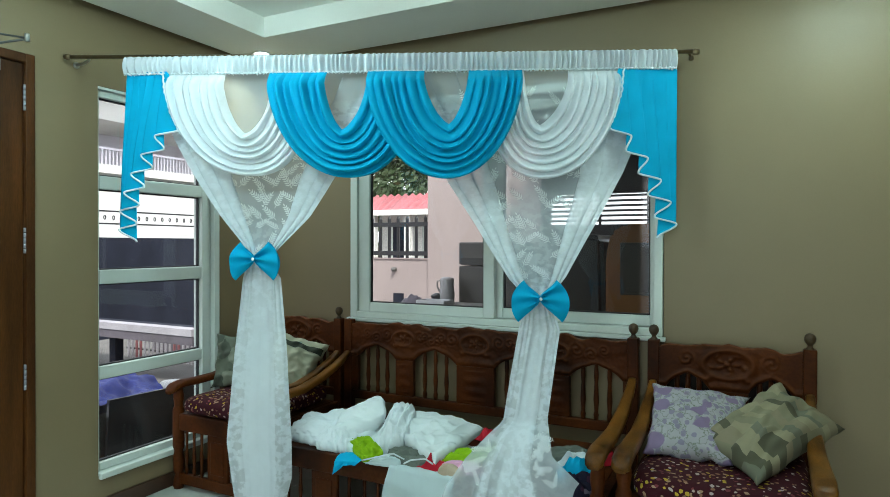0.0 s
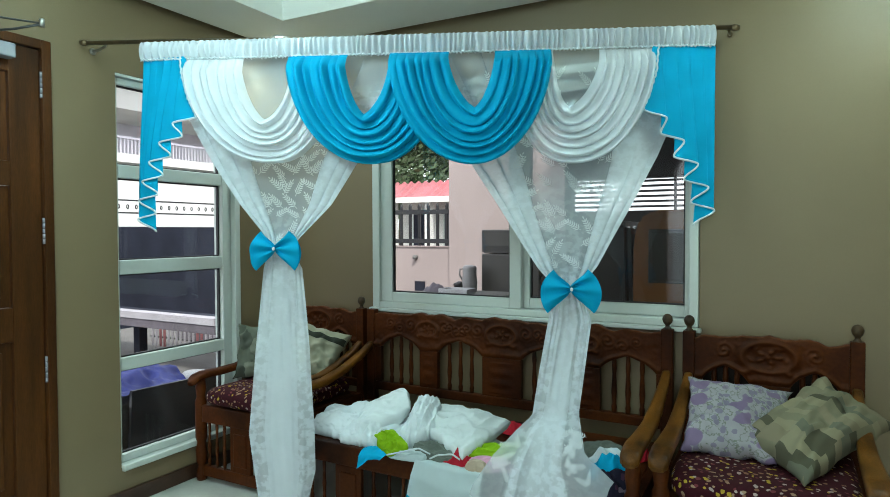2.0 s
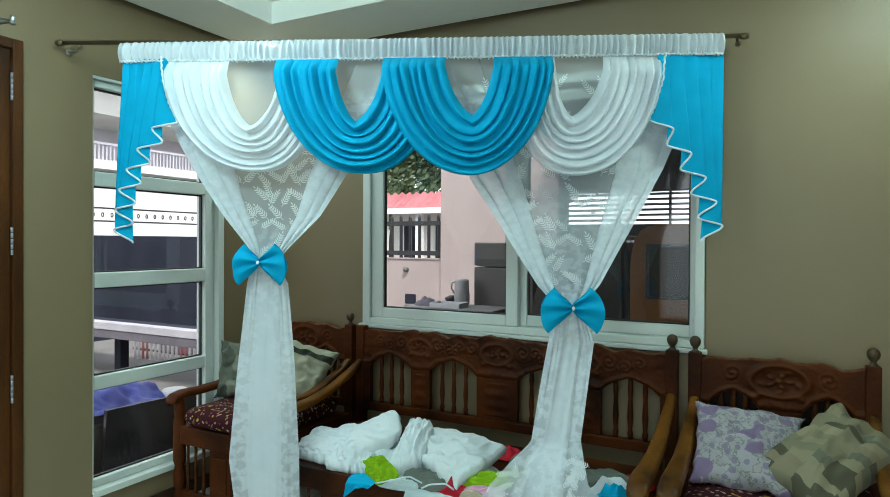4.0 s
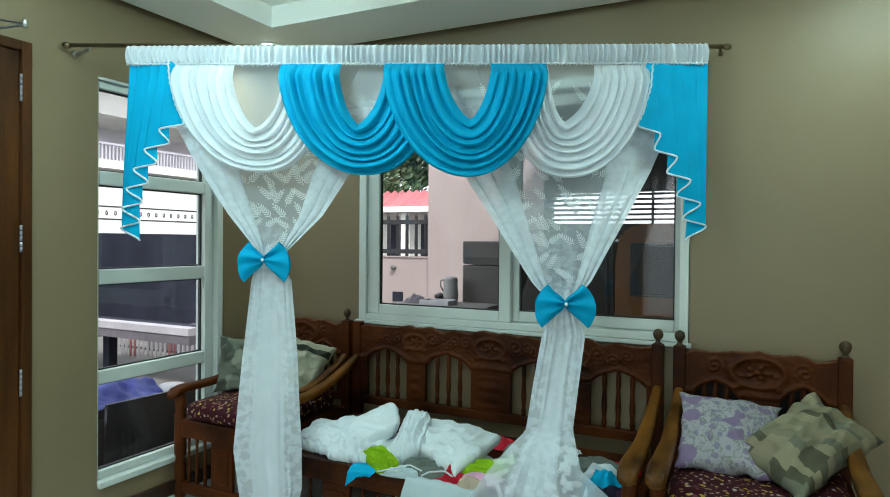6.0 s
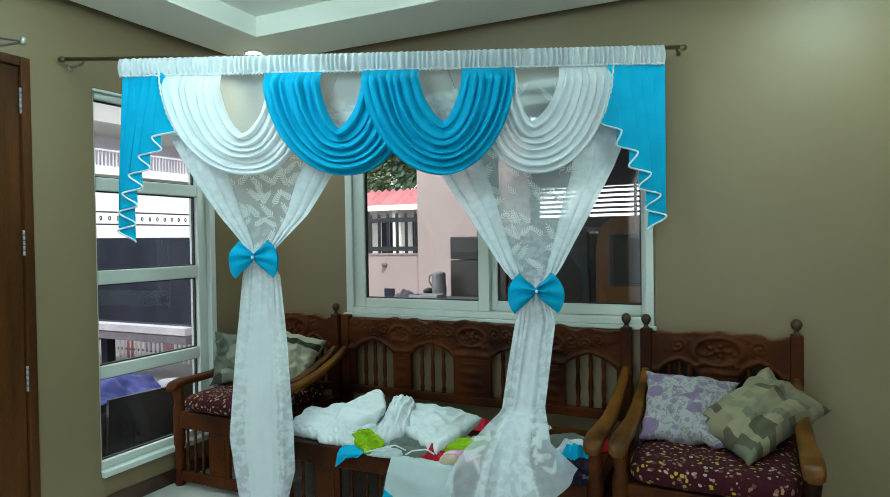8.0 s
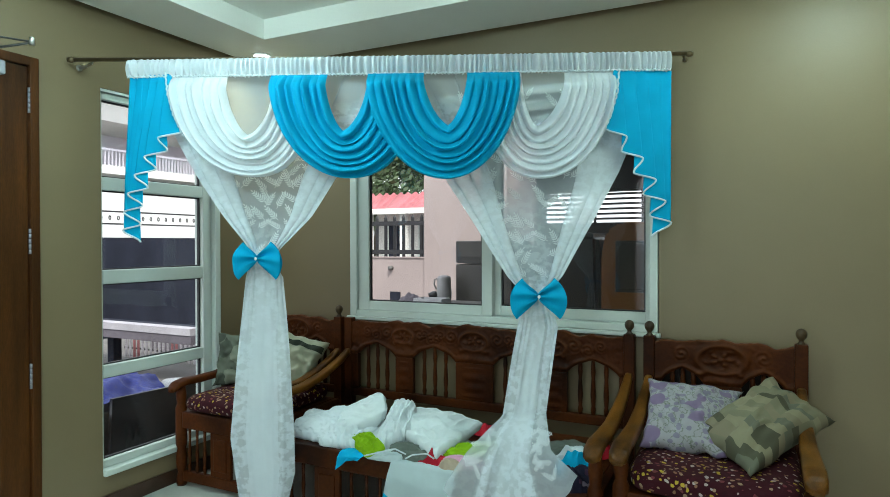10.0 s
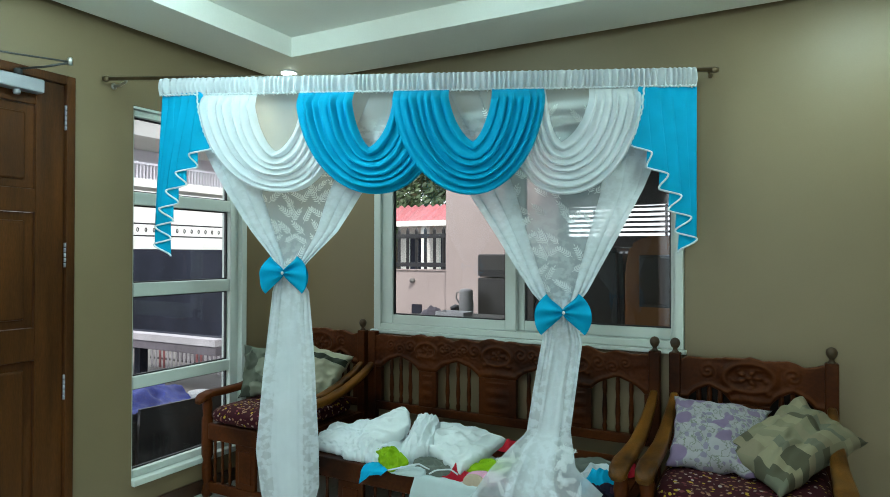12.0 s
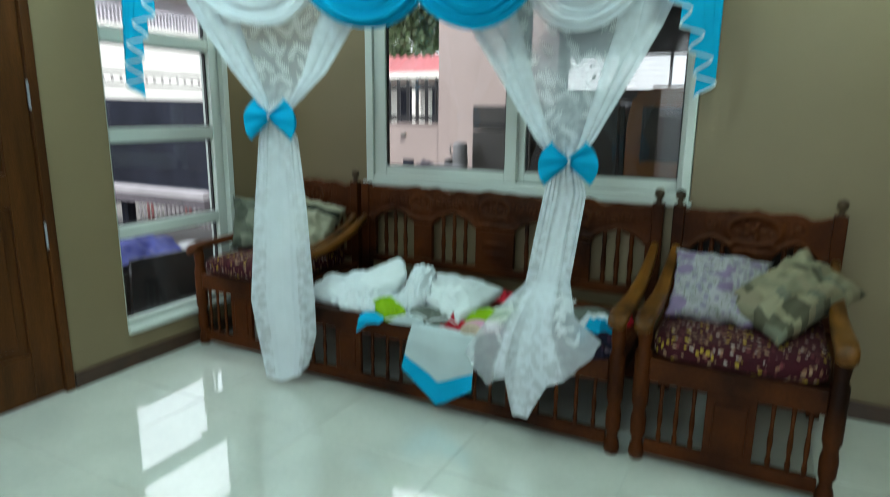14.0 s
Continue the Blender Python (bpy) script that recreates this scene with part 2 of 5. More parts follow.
LILAC = flower_cloth("lilac_floral", (0.29, 0.275, 0.29), (0.175, 0.125, 0.205), (0.19, 0.165, 0.225), (0.13, 0.15, 0.105))
LAMP = glow("lamp_glow", (0.85, 1.0, 0.95), 12.0)
DOME = {"tray": glow("dome_glow_tray", (0.70, 0.98, 0.96), 10.0), "corner": glow("dome_glow_corner", (0.70, 0.98, 0.92), 21.0), "small": glow("dome_glow_small", (0.64, 0.97, 0.99), 35.0), "large": glow("dome_glow", (0.62, 0.93, 0.98), 12.0)}

# ---- building tools ----
BASES = {}


def thing(name, base, label, category, group="", kind=""):
    ob = new(name)
    ob.location = base
    BASES[ob.name] = Vector(base)
    return tagged(ob, label, category, group, kind)


def part(name, bm, material, parent=None, label="", smooth=False):
    """Links a bmesh, in world metres, as one mesh under its thing."""
    root = parent
    while root is not None and root.parent is not None:
        root = root.parent
    off = BASES.get(root.name, Vector()) if root is not None else Vector()
    bmesh.ops.recalc_face_normals(bm, faces=bm.faces)
    bmesh.ops.translate(bm, verts=bm.verts, vec=-off)
    me = bpy.data.meshes.new(name)
    bm.to_mesh(me)
    bm.free()
    me.materials.append(material)
    if smooth:
        me.polygons.foreach_set("use_smooth", [True] * len(me.polygons))
    ob = new(name, me)
    ob.parent = parent
    if label:
        ob["label"] = label
    return ob


def solid(name, bm, material, label, category, group="", kind="", smooth=False):
    return tagged(part(name, bm, material, None, "", smooth), label, category, group, kind)


def box(x0, x1, y0, y1, z0, z1, bm=None, bevel=0.0):
    out = bm or bmesh.new()
    tmp = bmesh.new() if bm is not None and bevel else out
    made = bmesh.ops.create_cube(tmp, size=1.0)["verts"]
    for v in made:
        v.co = Vector((x0 + (v.co.x + 0.5) * (x1 - x0), y0 + (v.co.y + 0.5) * (y1 - y0), z0 + (v.co.z + 0.5) * (z1 - z0)))
    if bevel:
        edges = list({e for v in made for e in v.link_edges})
        bmesh.ops.bevel(tmp, geom=edges, offset=bevel, segments=2, affect="EDGES", profile=0.5)
        if tmp is not out:
            me = bpy.data.meshes.new("tmp")
            tmp.to_mesh(me)
            tmp.free()
            out.from_mesh(me)
            bpy.data.meshes.remove(me)
    return out


def grid(nu, nv, f, bm=None, wrap=False):
    """A sheet of nu x nv vertices, f(u, v) with u and v from 0 to 1."""
    bm = bm or bmesh.new()
    rows = [[bm.verts.new(f(i / (nu - 1), j / (nv - 1))) for i in range(nu)] for j in range(nv)]
    for j in range(nv - 1):
        for i in range(nu - 1):
            bm.faces.new((rows[j][i], rows[j][i + 1], rows[j + 1][i + 1], rows[j + 1][i]))
        if wrap:
            bm.faces.new((rows[j][-1], rows[j][0], rows[j + 1][0], rows[j + 1][-1]))
    return bm


def tube(points, radius, bm=None, seg=8):
    bm = bm or bmesh.new()
    pts = [Vector(p) for p in points]
    rings = []
    side = None
    for i, p in enumerate(pts):
        way = (pts[min(i + 1, len(pts) - 1)] - pts[max(i - 1, 0)]).normalized()
        if side is None:
            side = way.orthogonal().normalized()
        side = (side - way * side.dot(way)).normalized()
        other = way.cross(side)
        r = radius[i] if isinstance(radius, (list, tuple)) else radius
        rings.append([bm.verts.new(p + side * r * math.cos(2 * math.pi * k / seg) + other * r * math.sin(2 * math.pi * k / seg)) for k in range(seg)])
    for a, b in zip(rings, rings[1:]):
        for k in range(seg):
            bm.faces.new((a[k], a[(k + 1) % seg], b[(k + 1) % seg], b[k]))
    bm.faces.new(rings[0][::-1])
    bm.faces.new(rings[-1])
    return bm


def lathe(x, y, profile, bm=None, seg=14):
    """A turned piece: profile of (radius, z)."""
    return tube([(x, y, z) for r, z in profile], [max(r, 0.0005) for r, z in profile], bm, seg)


def lerp(a, b, k):
    return a + (b - a) * k


def table(k, rows):
    """Linear reading of rows (k, value)."""
    for (k0, v0), (k1, v1) in zip(rows, rows[1:]):
        if k <= k1:
            return lerp(v0, v1, min(1.0, max(0.0, (k - k0) / (k1 - k0))))
    return rows[-1][1]


# ---- the room ----
RX, RY = 4.8, -6.0
wl_bm = bmesh.new()
# the wall with the tall window and the door
for y0, y1, z0, z1 in [(-0.37, 0.0, 0, 2.7), (-1.11, -0.37, 0, 0.185), (-1.11, -0.37, 2.06, 2.7), (-1.405, -1.11, 0, 2.7), (-2.345, -1.405, 2.12, 2.7), (RY, -2.345, 0, 2.7)]:
    box(-0.15, 0.0, y0, y1, z0, z1, wl_bm)
solid("wall_left", wl_bm, WALL, "olive beige painted wall with tall window and door", "wall", kind="structure")
wb_bm = bmesh.new()
for x0, x1, z0, z1 in [(-0.15, 0.685, 0, 2.7), (0.685, 2.435, 0, 0.875), (0.685, 2.435, 2.11, 2.7), (2.435, RX + 0.15, 0, 2.7)]:
    box(x0, x1, 0.0, 0.15, z0, z1, wb_bm)
solid("wall_back", wb_bm, WALL, "olive beige painted wall with sliding window", "wall", kind="structure")
solid("wall_right", box(RX, RX + 0.15, RY, 0.0, 0, 2.7), WALL, "olive beige painted plain wall", "wall", kind="structure")
# unseen wall, its opening made up to let light in from behind
wf_bm = bmesh.new()
for x0, x1, z0, z1 in [(-0.15, 1.3, 0, 2.7), (3.9, RX + 0.15, 0, 2.7), (1.3, 3.9, 2.3, 2.7), (1.3, 3.9, 0, 0.3)]:
    box(x0, x1, RY - 0.15, RY, z0, z1, wf_bm)
solid("wall_front", wf_bm, WALL, "olive beige wall with an assumed wide opening, out of view", "wall", kind="structure")

# ceiling: lowered border with a shadow gap along the walls, raised tray inside
c_bm = bmesh.new()
T0, T1, U0, U1 = 0.43, RX - 0.45, RY + 0.5, -0.45
G = 0.05
for x0, x1, y0, y1 in [(G, T0, RY + G, -G), (T1, RX - G, RY + G, -G), (T0, T1, U1, -G), (T0, T1, RY + G, U0)]:
    box(x0, x1, y0, y1, CEIL, TRAY + 0.06, c_bm)
box(0.0, RX, RY, 0.0, TRAY + 0.06, TRAY + 0.1, c_bm)
box(T0, T1, U0, U1, TRAY, TRAY + 0.059, c_bm)
solid("ceiling", c_bm, WHITE, "white ceiling with lowered border and raised tray", "ceiling", kind="structure")

# skirting
bb = bmesh.new()
box(0.0, 0.016, -1.40, -0.002, 0.0, 0.075, bb, 0.003)
box(0.0, 0.016, RY, -2.36, 0.0, 0.075, bb, 0.003)
box(0.016, RX, -0.016, 0.0, 0.0, 0.075, bb, 0.003)
solid("baseboard", bb, BASEBOARD, "dark brown glossy skirting along the walls", "baseboard", kind="structure")

# downlights
for dx, dy in DOWNLIGHTS:
    dl = thing("downlight", (dx, dy, CEIL), "small round glowing recessed ceiling downlight", "ceiling light", "ceiling downlights")
    part("trim_ring", lathe(dx, dy, [(0.045, CEIL + 0.0), (0.056, CEIL - 0.001), (0.056, CEIL - 0.006), (0.042, CEIL - 0.009)], seg=28), WHITE, dl, "", True)
    part("diffuser", lathe(dx, dy, [(0.044, CEIL - 0.006), (0.042, CEIL - 0.012), (0.03, CEIL - 0.014), (0.001, CEIL - 0.015)], seg=28), LAMP, dl, "glowing white diffuser", True)
for dx, dy, size in DOMES:
    dm = thing("unseen_dome_light", (dx, dy, TRAY), "round white flush dome ceiling lamp, lit, added out of view", "ceiling light", "dome lamps in the tray")
    part("base_ring", lathe(dx, dy, [(0.17, TRAY), (0.17, TRAY - 0.02), (0.15, TRAY - 0.024)], seg=32), WHITE, dm, "", True)
    part("dome", lathe(dx, dy, [(0.15, TRAY - 0.02), (0.148, TRAY - 0.06), (0.135, TRAY - 0.10), (0.1, TRAY - 0.135), (0.05, TRAY - 0.152), (0.001, TRAY - 0.157)], seg=32), DOME[size], dm, "glowing opal dome", True)


# ---- windows ----
def pane_with_gasket(parent, axis, a0, a1, z0, z1, at):
    """A pane with a thin black gasket; axis 'x': lies along x at y = at, 'y': along y at x = at."""
    def slab(b0, b1, c0, c1, d0, d1, bm=None):
        if axis == "x":
            return box(b0, b1, at + d0, at + d1, c0, c1, bm)
        return box(at - d1, at - d0, b0, b1, c0, c1, bm)
    p = part("pane", slab(a0, a1, z0, z1, -0.003, 0.003), GLASS, parent)
    p.visible_shadow = False
    g = bmesh.new()
    w = 0.007
    for b0, b1, c0, c1 in [(a0, a1, z0, z0 + w), (a0, a1, z1 - w, z1), (a0, a0 + w, z0 + w, z1 - w), (a1 - w, a1, z0 + w, z1 - w)]:
        slab(b0, b1, c0, c1, -0.008, 0.008, g)
    part("gasket", g, GASKET, parent)


# tall window with four panes
win1 = thing("window_1", (-0.05, -0.74, 0.2), "tall white window with four stacked panes", "window", kind="structure")
f = bmesh.new()
box(-0.09, -0.02, -0.465, -0.405, 0.2, 2.045, f, 0.004)
box(-0.09, -0.02, -1.108, -1.09, 0.2, 2.045, f, 0.003)
for z0, z1 in [(0.2, 0.238), (0.642, 0.704), (1.105, 1.174), (1.568, 1.632), (2.012, 2.045)]:
    box(-0.085, -0.022, -1.089, -0.466, z0, z1, f, 0.004)
part("window_frame", f, FRAME, win1)
cs = bmesh.new()
box(-0.07, 0.012, -0.404, -0.366, 0.19, 2.055, cs, 0.003)
box(-0.07, -0.001, -1.109, -0.405, 2.046, 2.058, cs)
part("window_casing", cs, FRAME, win1)
part("window_sill", box(-0.145, 0.02, -1.108, -0.366, 0.168, 0.199, bevel=0.005), FRAME, win1)
for z0, z1 in [(0.238, 0.642), (0.704, 1.105), (1.174, 1.568), (1.632, 2.012)]:
    pane_with_gasket(win1, "y", -1.089, -0.467, z0, z1, -0.055)

# sliding window
win2 = thing("window_2", (1.56, 0.03, 0.9), "wide white two-panel sliding window", "window", kind="structure")
f = bmesh.new()
for x0, x1, z0, z1 in [(0.688, 0.735, 0.878, 2.107), (2.392, 2.432, 0.878, 2.107), (0.735, 2.392, 0.878, 0.912), (0.735, 2.392, 2.06, 2.107)]:
    box(x0, x1, -0.015, 0.09, z0, z1, f, 0.004)
part("window_frame", f, FRAME, win2)
part("window_sill", box(0.672, 2.445, -0.03, 0.0, 0.856, 0.8765, bevel=0.004), FRAME, win2)
for x0, x1, g0, g1, y in [(0.737, 1.59, 0.812, 1.528, 0.0), (1.56, 2.39, 1.621, 2.367, 0.045)]:
    sash = bmesh.new()
    for a0, a1, z0, z1 in [(x0, g0, 0.913, 2.058), (g1, x1, 0.913, 2.058), (g0, g1, 0.913, 0.966), (g0, g1, 1.995, 2.058)]:
        box(a0, a1, y, y + 0.04, z0, z1, sash, 0.004)
    sash_ob = part("sash", sash, FRAME, win2)
    pane_with_gasket(sash_ob, "x", g0, g1, 0.966, 1.995, y + 0.02)
part("latch", box(1.545, 1.565, -0.014, -0.002, 1.35, 1.47, bevel=0.003), FRAME, win2)

# ---- door ----
door = thing("door_1", (0, -1.87, 0), "closed brown wooden panelled door in matching frame", "door", kind="structure")
df = bmesh.new()
box(-0.12, 0.012, -1.445, -1.405, 0.0, 2.12, df, 0.004)
box(-0.12, 0.012, -2.345, -2.305, 0.0, 2.12, df, 0.004)
box(-0.12, 0.012, -2.305, -1.445, 2.08, 2.12, df, 0.004)
part("door_frame", df, DOORWOOD, door)
lf = bmesh.new()
DY0, DY1 = -2.302, -1.448
for y0, y1, z0, z1 in [(DY1 - 0.12, DY1, 0.008, 2.077), (DY0, DY0 + 0.12, 0.008, 2.077), (-1.93, -1.82, 0.008, 2.077), (DY0 + 0.12, DY1 - 0.12, 1.965, 2.077), (DY0 + 0.12, DY1 - 0.12, 0.008, 0.22), (DY0 + 0.12, DY1 - 0.12, 0.86, 1.0), (DY0 + 0.12, DY1 - 0.12, 1.5, 1.6)]:
    box(-0.045, -0.004, y0, y1, z0, z1, lf, 0.003)
leaf_ob = part("door_leaf", lf, DOORWOOD, door)
for y0, y1 in [(-1.818, -1.57), (-2.18, -1.932)]:
    for z0, z1 in [(0.222, 0.858), (1.002, 1.498), (1.602, 1.963)]:
        pm = bmesh.new()
        box(-0.036, -0.02, y0, y1, z0, z1, pm)
        box(-0.034, -0.009, y0 + 0.035, y1 - 0.035, z0 + 0.035, z1 - 0.035, pm, 0.01)
        part("door_panel", pm, DOORWOOD, leaf_ob)
for z in (1.93, 1.315, 0.725):
    hg = bmesh.new()
    for k in range(5):
        tube([(0.006, -1.4465, z - 0.055 + k * 0.0225), (0.006, -1.4465, z - 0.055 + k * 0.0225 + 0.02)], 0.0055, hg, 10)
    part("hinge", hg, SILVER, door, "steel butt hinge", True)
dc = thing("door_closer", (0.03, -1.66, 2.03), "silver hydraulic door closer with folding arm", "door closer")
part("body", box(-0.003, 0.055, -1.83, -1.565, 2.008, 2.066, bevel=0.006), SILVER, dc)
part("valve", lathe(0.03, -1.665, [(0.014, 2.012), (0.014, 1.992), (0.011, 1.986)]), SILVER, dc, "", True)
part("spindle", lathe(0.03, -1.66, [(0.016, 2.066), (0.016, 2.09), (0.01, 2.095)]), GASKET, dc, "", True)
arm = bmesh.new()
tube([(0.03, -1.66, 2.092), (0.12, -1.60, 2.105), (0.2, -1.545, 2.125)], 0.005, arm)
tube([(0.2, -1.545, 2.128), (0.10, -1.72, 2.13), (0.03, -1.85, 2.135)], 0.004, arm)
part("arm", arm, DARKSTEEL, dc, "", True)
part("pivot", lathe(0.2, -1.545, [(0.01, 2.115), (0.01, 2.143), (0.006, 2.147)]), METAL, dc, "", True)
part("arm_bracket", box(0.0, 0.035, -1.9, -1.83, 2.122, 2.15, bevel=0.004), SILVER, dc)

# ---- curtain across the corner ----
ROD_A, ROD_B, ROD_Z = Vector((0.053, -1.272, 0)), Vector((2.554, -0.105, 0)), 2.125
ALONG = (ROD_B - ROD_A).normalized()
OUT = Vector((ALONG.y, -ALONG.x, 0))


def hang(s, h, z):
    """A place by its way along the rod, its distance out from the rod and its height."""
    return ROD_A + ALONG * s + OUT * h + Vector((0, 0, z))


rod = thing("curtain_rod", hang(1.38, 0, ROD_Z), "bronze metal curtain rod across the room corner", "curtain rod")
part("pole", tube([hang(-0.0, 0, ROD_Z + 0.02), hang(1.4, 0, ROD_Z + 0.012), hang(2.775, 0, ROD_Z + 0.022)], 0.0095, seg=12), BRONZE, rod, "", True)
for s0, s1 in [(0.0, -0.03), (2.77, 2.8)]:
    cap = bmesh.new()
    a, b = hang(s0, 0, ROD_Z + 0.02), hang(s1, 0, ROD_Z + 0.02)
    tube([a, lerp(a, b, 0.2), lerp(a, b, 0.25), lerp(a, b, 0.7), lerp(a, b, 0.75), b], [0.011, 0.011, 0.014, 0.014, 0.012, 0.011], cap, 14)
    part("finial", cap, BRONZE, rod, "", True)
bk = bmesh.new()
tube([(0.0, -1.215, 2.128), (0.05, -1.215, 2.128), (0.1, -1.222, 2.135), (0.13, -1.236, 2.146)], 0.007, bk)
tube([(0.0, -1.215, 2.128), (0.004, -1.215, 2.128)], 0.015, bk, 16)
part("bracket", bk, METAL, rod, "steel wall bracket", True)
bk = bmesh.new()
e = hang(2.755, 0, ROD_Z + 0.02)
tube([(e.x, 0.0, e.z), (e.x, e.y * 0.5, e.z), (e.x, e.y, e.z)], 0.006, bk)
tube([(e.x, 0.0, e.z), (e.x, -0.004, e.z)], 0.012, bk, 16)
part("bracket", bk, BRONZE, rod, "bronze wall bracket", True)

valance = thing("valance", hang(1.47, 0, 1.95), "turquoise and white swag valance with pleated tails", "valance")


def ruche(s):
    return math.sin(s * 245 + 2.2 * math.sin(s * 31) + 1.5 * noise.noise(Vector((s * 20, 0, 0))))


def heading(u, v):
    s = lerp(0.258, 2.695, u)
    top = lerp(2.136, 2.152, u)
    low = lerp(2.058, 2.07, u)
    r = ruche(s)
    if v < 0.6:
        k = v / 0.6
        z = lerp(low - 0.006 + 0.004 * math.sin(s * 410), top, k)
        h = 0.024 + 0.012 * math.sin(k * math.pi) + 0.013 * r * (0.4 + math.sin(k * math.pi)) + (0.004 * math.sin(s * 300) if k < 0.1 else 0)
    else:
        k = (v - 0.6) / 0.4
        z = lerp(top, low + 0.02, k) + 0.004 * math.sin(k * math.pi)
        h = lerp(0.02, -0.02, min(1, k * 3)) - 0.004 * r
    return hang(s, h, z + 0.003 * r * (1 if 0.5 < v < 0.7 else 0.2))


part("heading", grid(760, 16, heading), WHITESWAG, valance, "ruched white heading band on the rod", True)
hem = bmesh.new()
tube([hang(s, 0.032 + 0.004 * math.sin(s * 300), lerp(2.056, 2.068, (s - 0.258) / 2.437) + 0.003 * math.sin(s * 437)) for s in np.linspace(0.262, 2.692, 700)], 0.0035, hem, 5)
part("lace_edging", hem, LACE, valance, "", True)


def swag(name, material, label, lo, li, ri, ro, inner, outer, base, folds, powers=(1.0, 1.0), top=2.060, seed=0):
    """Nested hanging folds: lo, li, ri, ro: outer and inner ends along the rod; inner, outer: lowest places (s, z) of the first and last fold."""
    def f(u, v):
        wob = 0.012 * noise.noise(Vector((v * 5, seed * 3.1, 0)))
        left, right = lerp(li, lo, v), lerp(ri, ro, v)
        low_s, low_z = lerp(inner[0], outer[0], v), lerp(inner[1], outer[1], v ** 0.9) + wob * 0.5
        a = u * math.pi
        drop = max(0.0, math.sin(a))
        if u < 0.5:
            x = max(0.0, math.cos(a))
            s = low_s - (low_s - left) * (x ** (1.0 / powers[0]) if powers[0] != 1 else x)
            drop = drop ** lerp(1.0, 1.0 / powers[0], 0.5)
        else:
            x = max(0.0, -math.cos(a))
            s = low_s + (right - low_s) * (x ** (1.0 / powers[1]) if powers[1] != 1 else x)
        drop = lerp(1 - x, drop, min(1.0, 0.74 + v))
        z = top + 0.005 * (s - 1.4) - (top - low_z) * drop
        ph = max(0.0, min(0.9999, v + 0.05 * noise.noise(Vector((v * 4.5, u * 1.6, seed * 5))) * math.sin(v * math.pi))) * folds
        fr = ph - math.floor(ph)
        fold = max(0.0, math.sin(math.pi * fr ** 1.35)) ** 0.8
        amp = (0.031 + 0.006 * math.sin(a)) * (0.85 + 0.3 * math.sin(math.floor(ph) * 2.3 + seed) + 0.5 * noise.noise(Vector((seed + ph, u * 3, 1))))
        edge = 0.012 * math.sin(min(1, (1 - v) * 8) * math.pi / 2)
        tuck = min(1.0, (top - z) / 0.07 + 0.02)
        h = base + amp * fold + 0.045 * math.sin(a) * v * (1.2 - v) + edge
        h = lerp(0.012 + base * 0.18, h, tuck)
        crease = 0.006 * noise.noise(Vector((u * 9, v * 14, seed)))
        return hang(s, h + crease, z - 0.010 * (fold - 0.5) * math.sin(a))
    return part(name, grid(57, folds * 16 + 1, f), material, valance, label, True)


swag("swag", WHITESWAG, "white draped swag with soft folds", 0.455, 0.715, 0.935, 1.13, (0.815, 1.785), (0.85, 1.597), 0.046, 7, (1.0, 1.25), seed=1)
swag("swag", WHITESWAG, "white draped swag with soft folds", 1.85, 2.035, 2.225, 2.455, (2.10, 1.81), (2.12, 1.577), 0.052, 7, (1.25, 1.0), seed=2)
swag("swag", BLUE, "turquoise draped swag with soft folds", 0.915, 1.17, 1.36, 1.60, (1.25, 1.79), (1.285, 1.583), 0.092, 7, (1.0, 1.15), seed=3)
swag("swag", BLUE, "turquoise draped swag with soft folds", 1.352, 1.60, 1.793, 2.025, (1.71, 1.80), (1.703, 1.573), 0.128, 7, seed=4)


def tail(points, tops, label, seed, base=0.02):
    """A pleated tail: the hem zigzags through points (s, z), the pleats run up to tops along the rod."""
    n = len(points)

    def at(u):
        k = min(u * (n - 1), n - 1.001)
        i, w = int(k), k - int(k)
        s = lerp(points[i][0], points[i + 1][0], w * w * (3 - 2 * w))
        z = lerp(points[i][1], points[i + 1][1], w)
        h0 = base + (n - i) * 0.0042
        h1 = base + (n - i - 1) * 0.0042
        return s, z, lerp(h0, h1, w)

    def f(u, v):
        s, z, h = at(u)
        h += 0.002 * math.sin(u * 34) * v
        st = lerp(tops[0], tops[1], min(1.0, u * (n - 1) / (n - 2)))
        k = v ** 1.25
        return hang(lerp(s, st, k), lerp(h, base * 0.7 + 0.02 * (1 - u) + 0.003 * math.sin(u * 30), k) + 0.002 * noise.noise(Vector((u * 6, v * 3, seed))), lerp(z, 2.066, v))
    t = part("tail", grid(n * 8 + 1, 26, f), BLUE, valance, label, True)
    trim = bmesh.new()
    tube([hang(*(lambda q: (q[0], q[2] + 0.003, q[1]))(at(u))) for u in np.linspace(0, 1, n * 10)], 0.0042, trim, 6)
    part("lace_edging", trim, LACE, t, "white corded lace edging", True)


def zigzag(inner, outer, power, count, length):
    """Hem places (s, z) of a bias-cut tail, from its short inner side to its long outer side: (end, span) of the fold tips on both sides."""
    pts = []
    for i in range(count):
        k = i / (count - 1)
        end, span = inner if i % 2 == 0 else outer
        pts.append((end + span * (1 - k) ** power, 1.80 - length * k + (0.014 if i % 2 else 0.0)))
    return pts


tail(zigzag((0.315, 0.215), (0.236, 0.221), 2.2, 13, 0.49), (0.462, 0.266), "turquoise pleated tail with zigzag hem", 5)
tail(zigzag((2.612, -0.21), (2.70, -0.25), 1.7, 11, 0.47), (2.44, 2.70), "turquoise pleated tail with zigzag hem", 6)
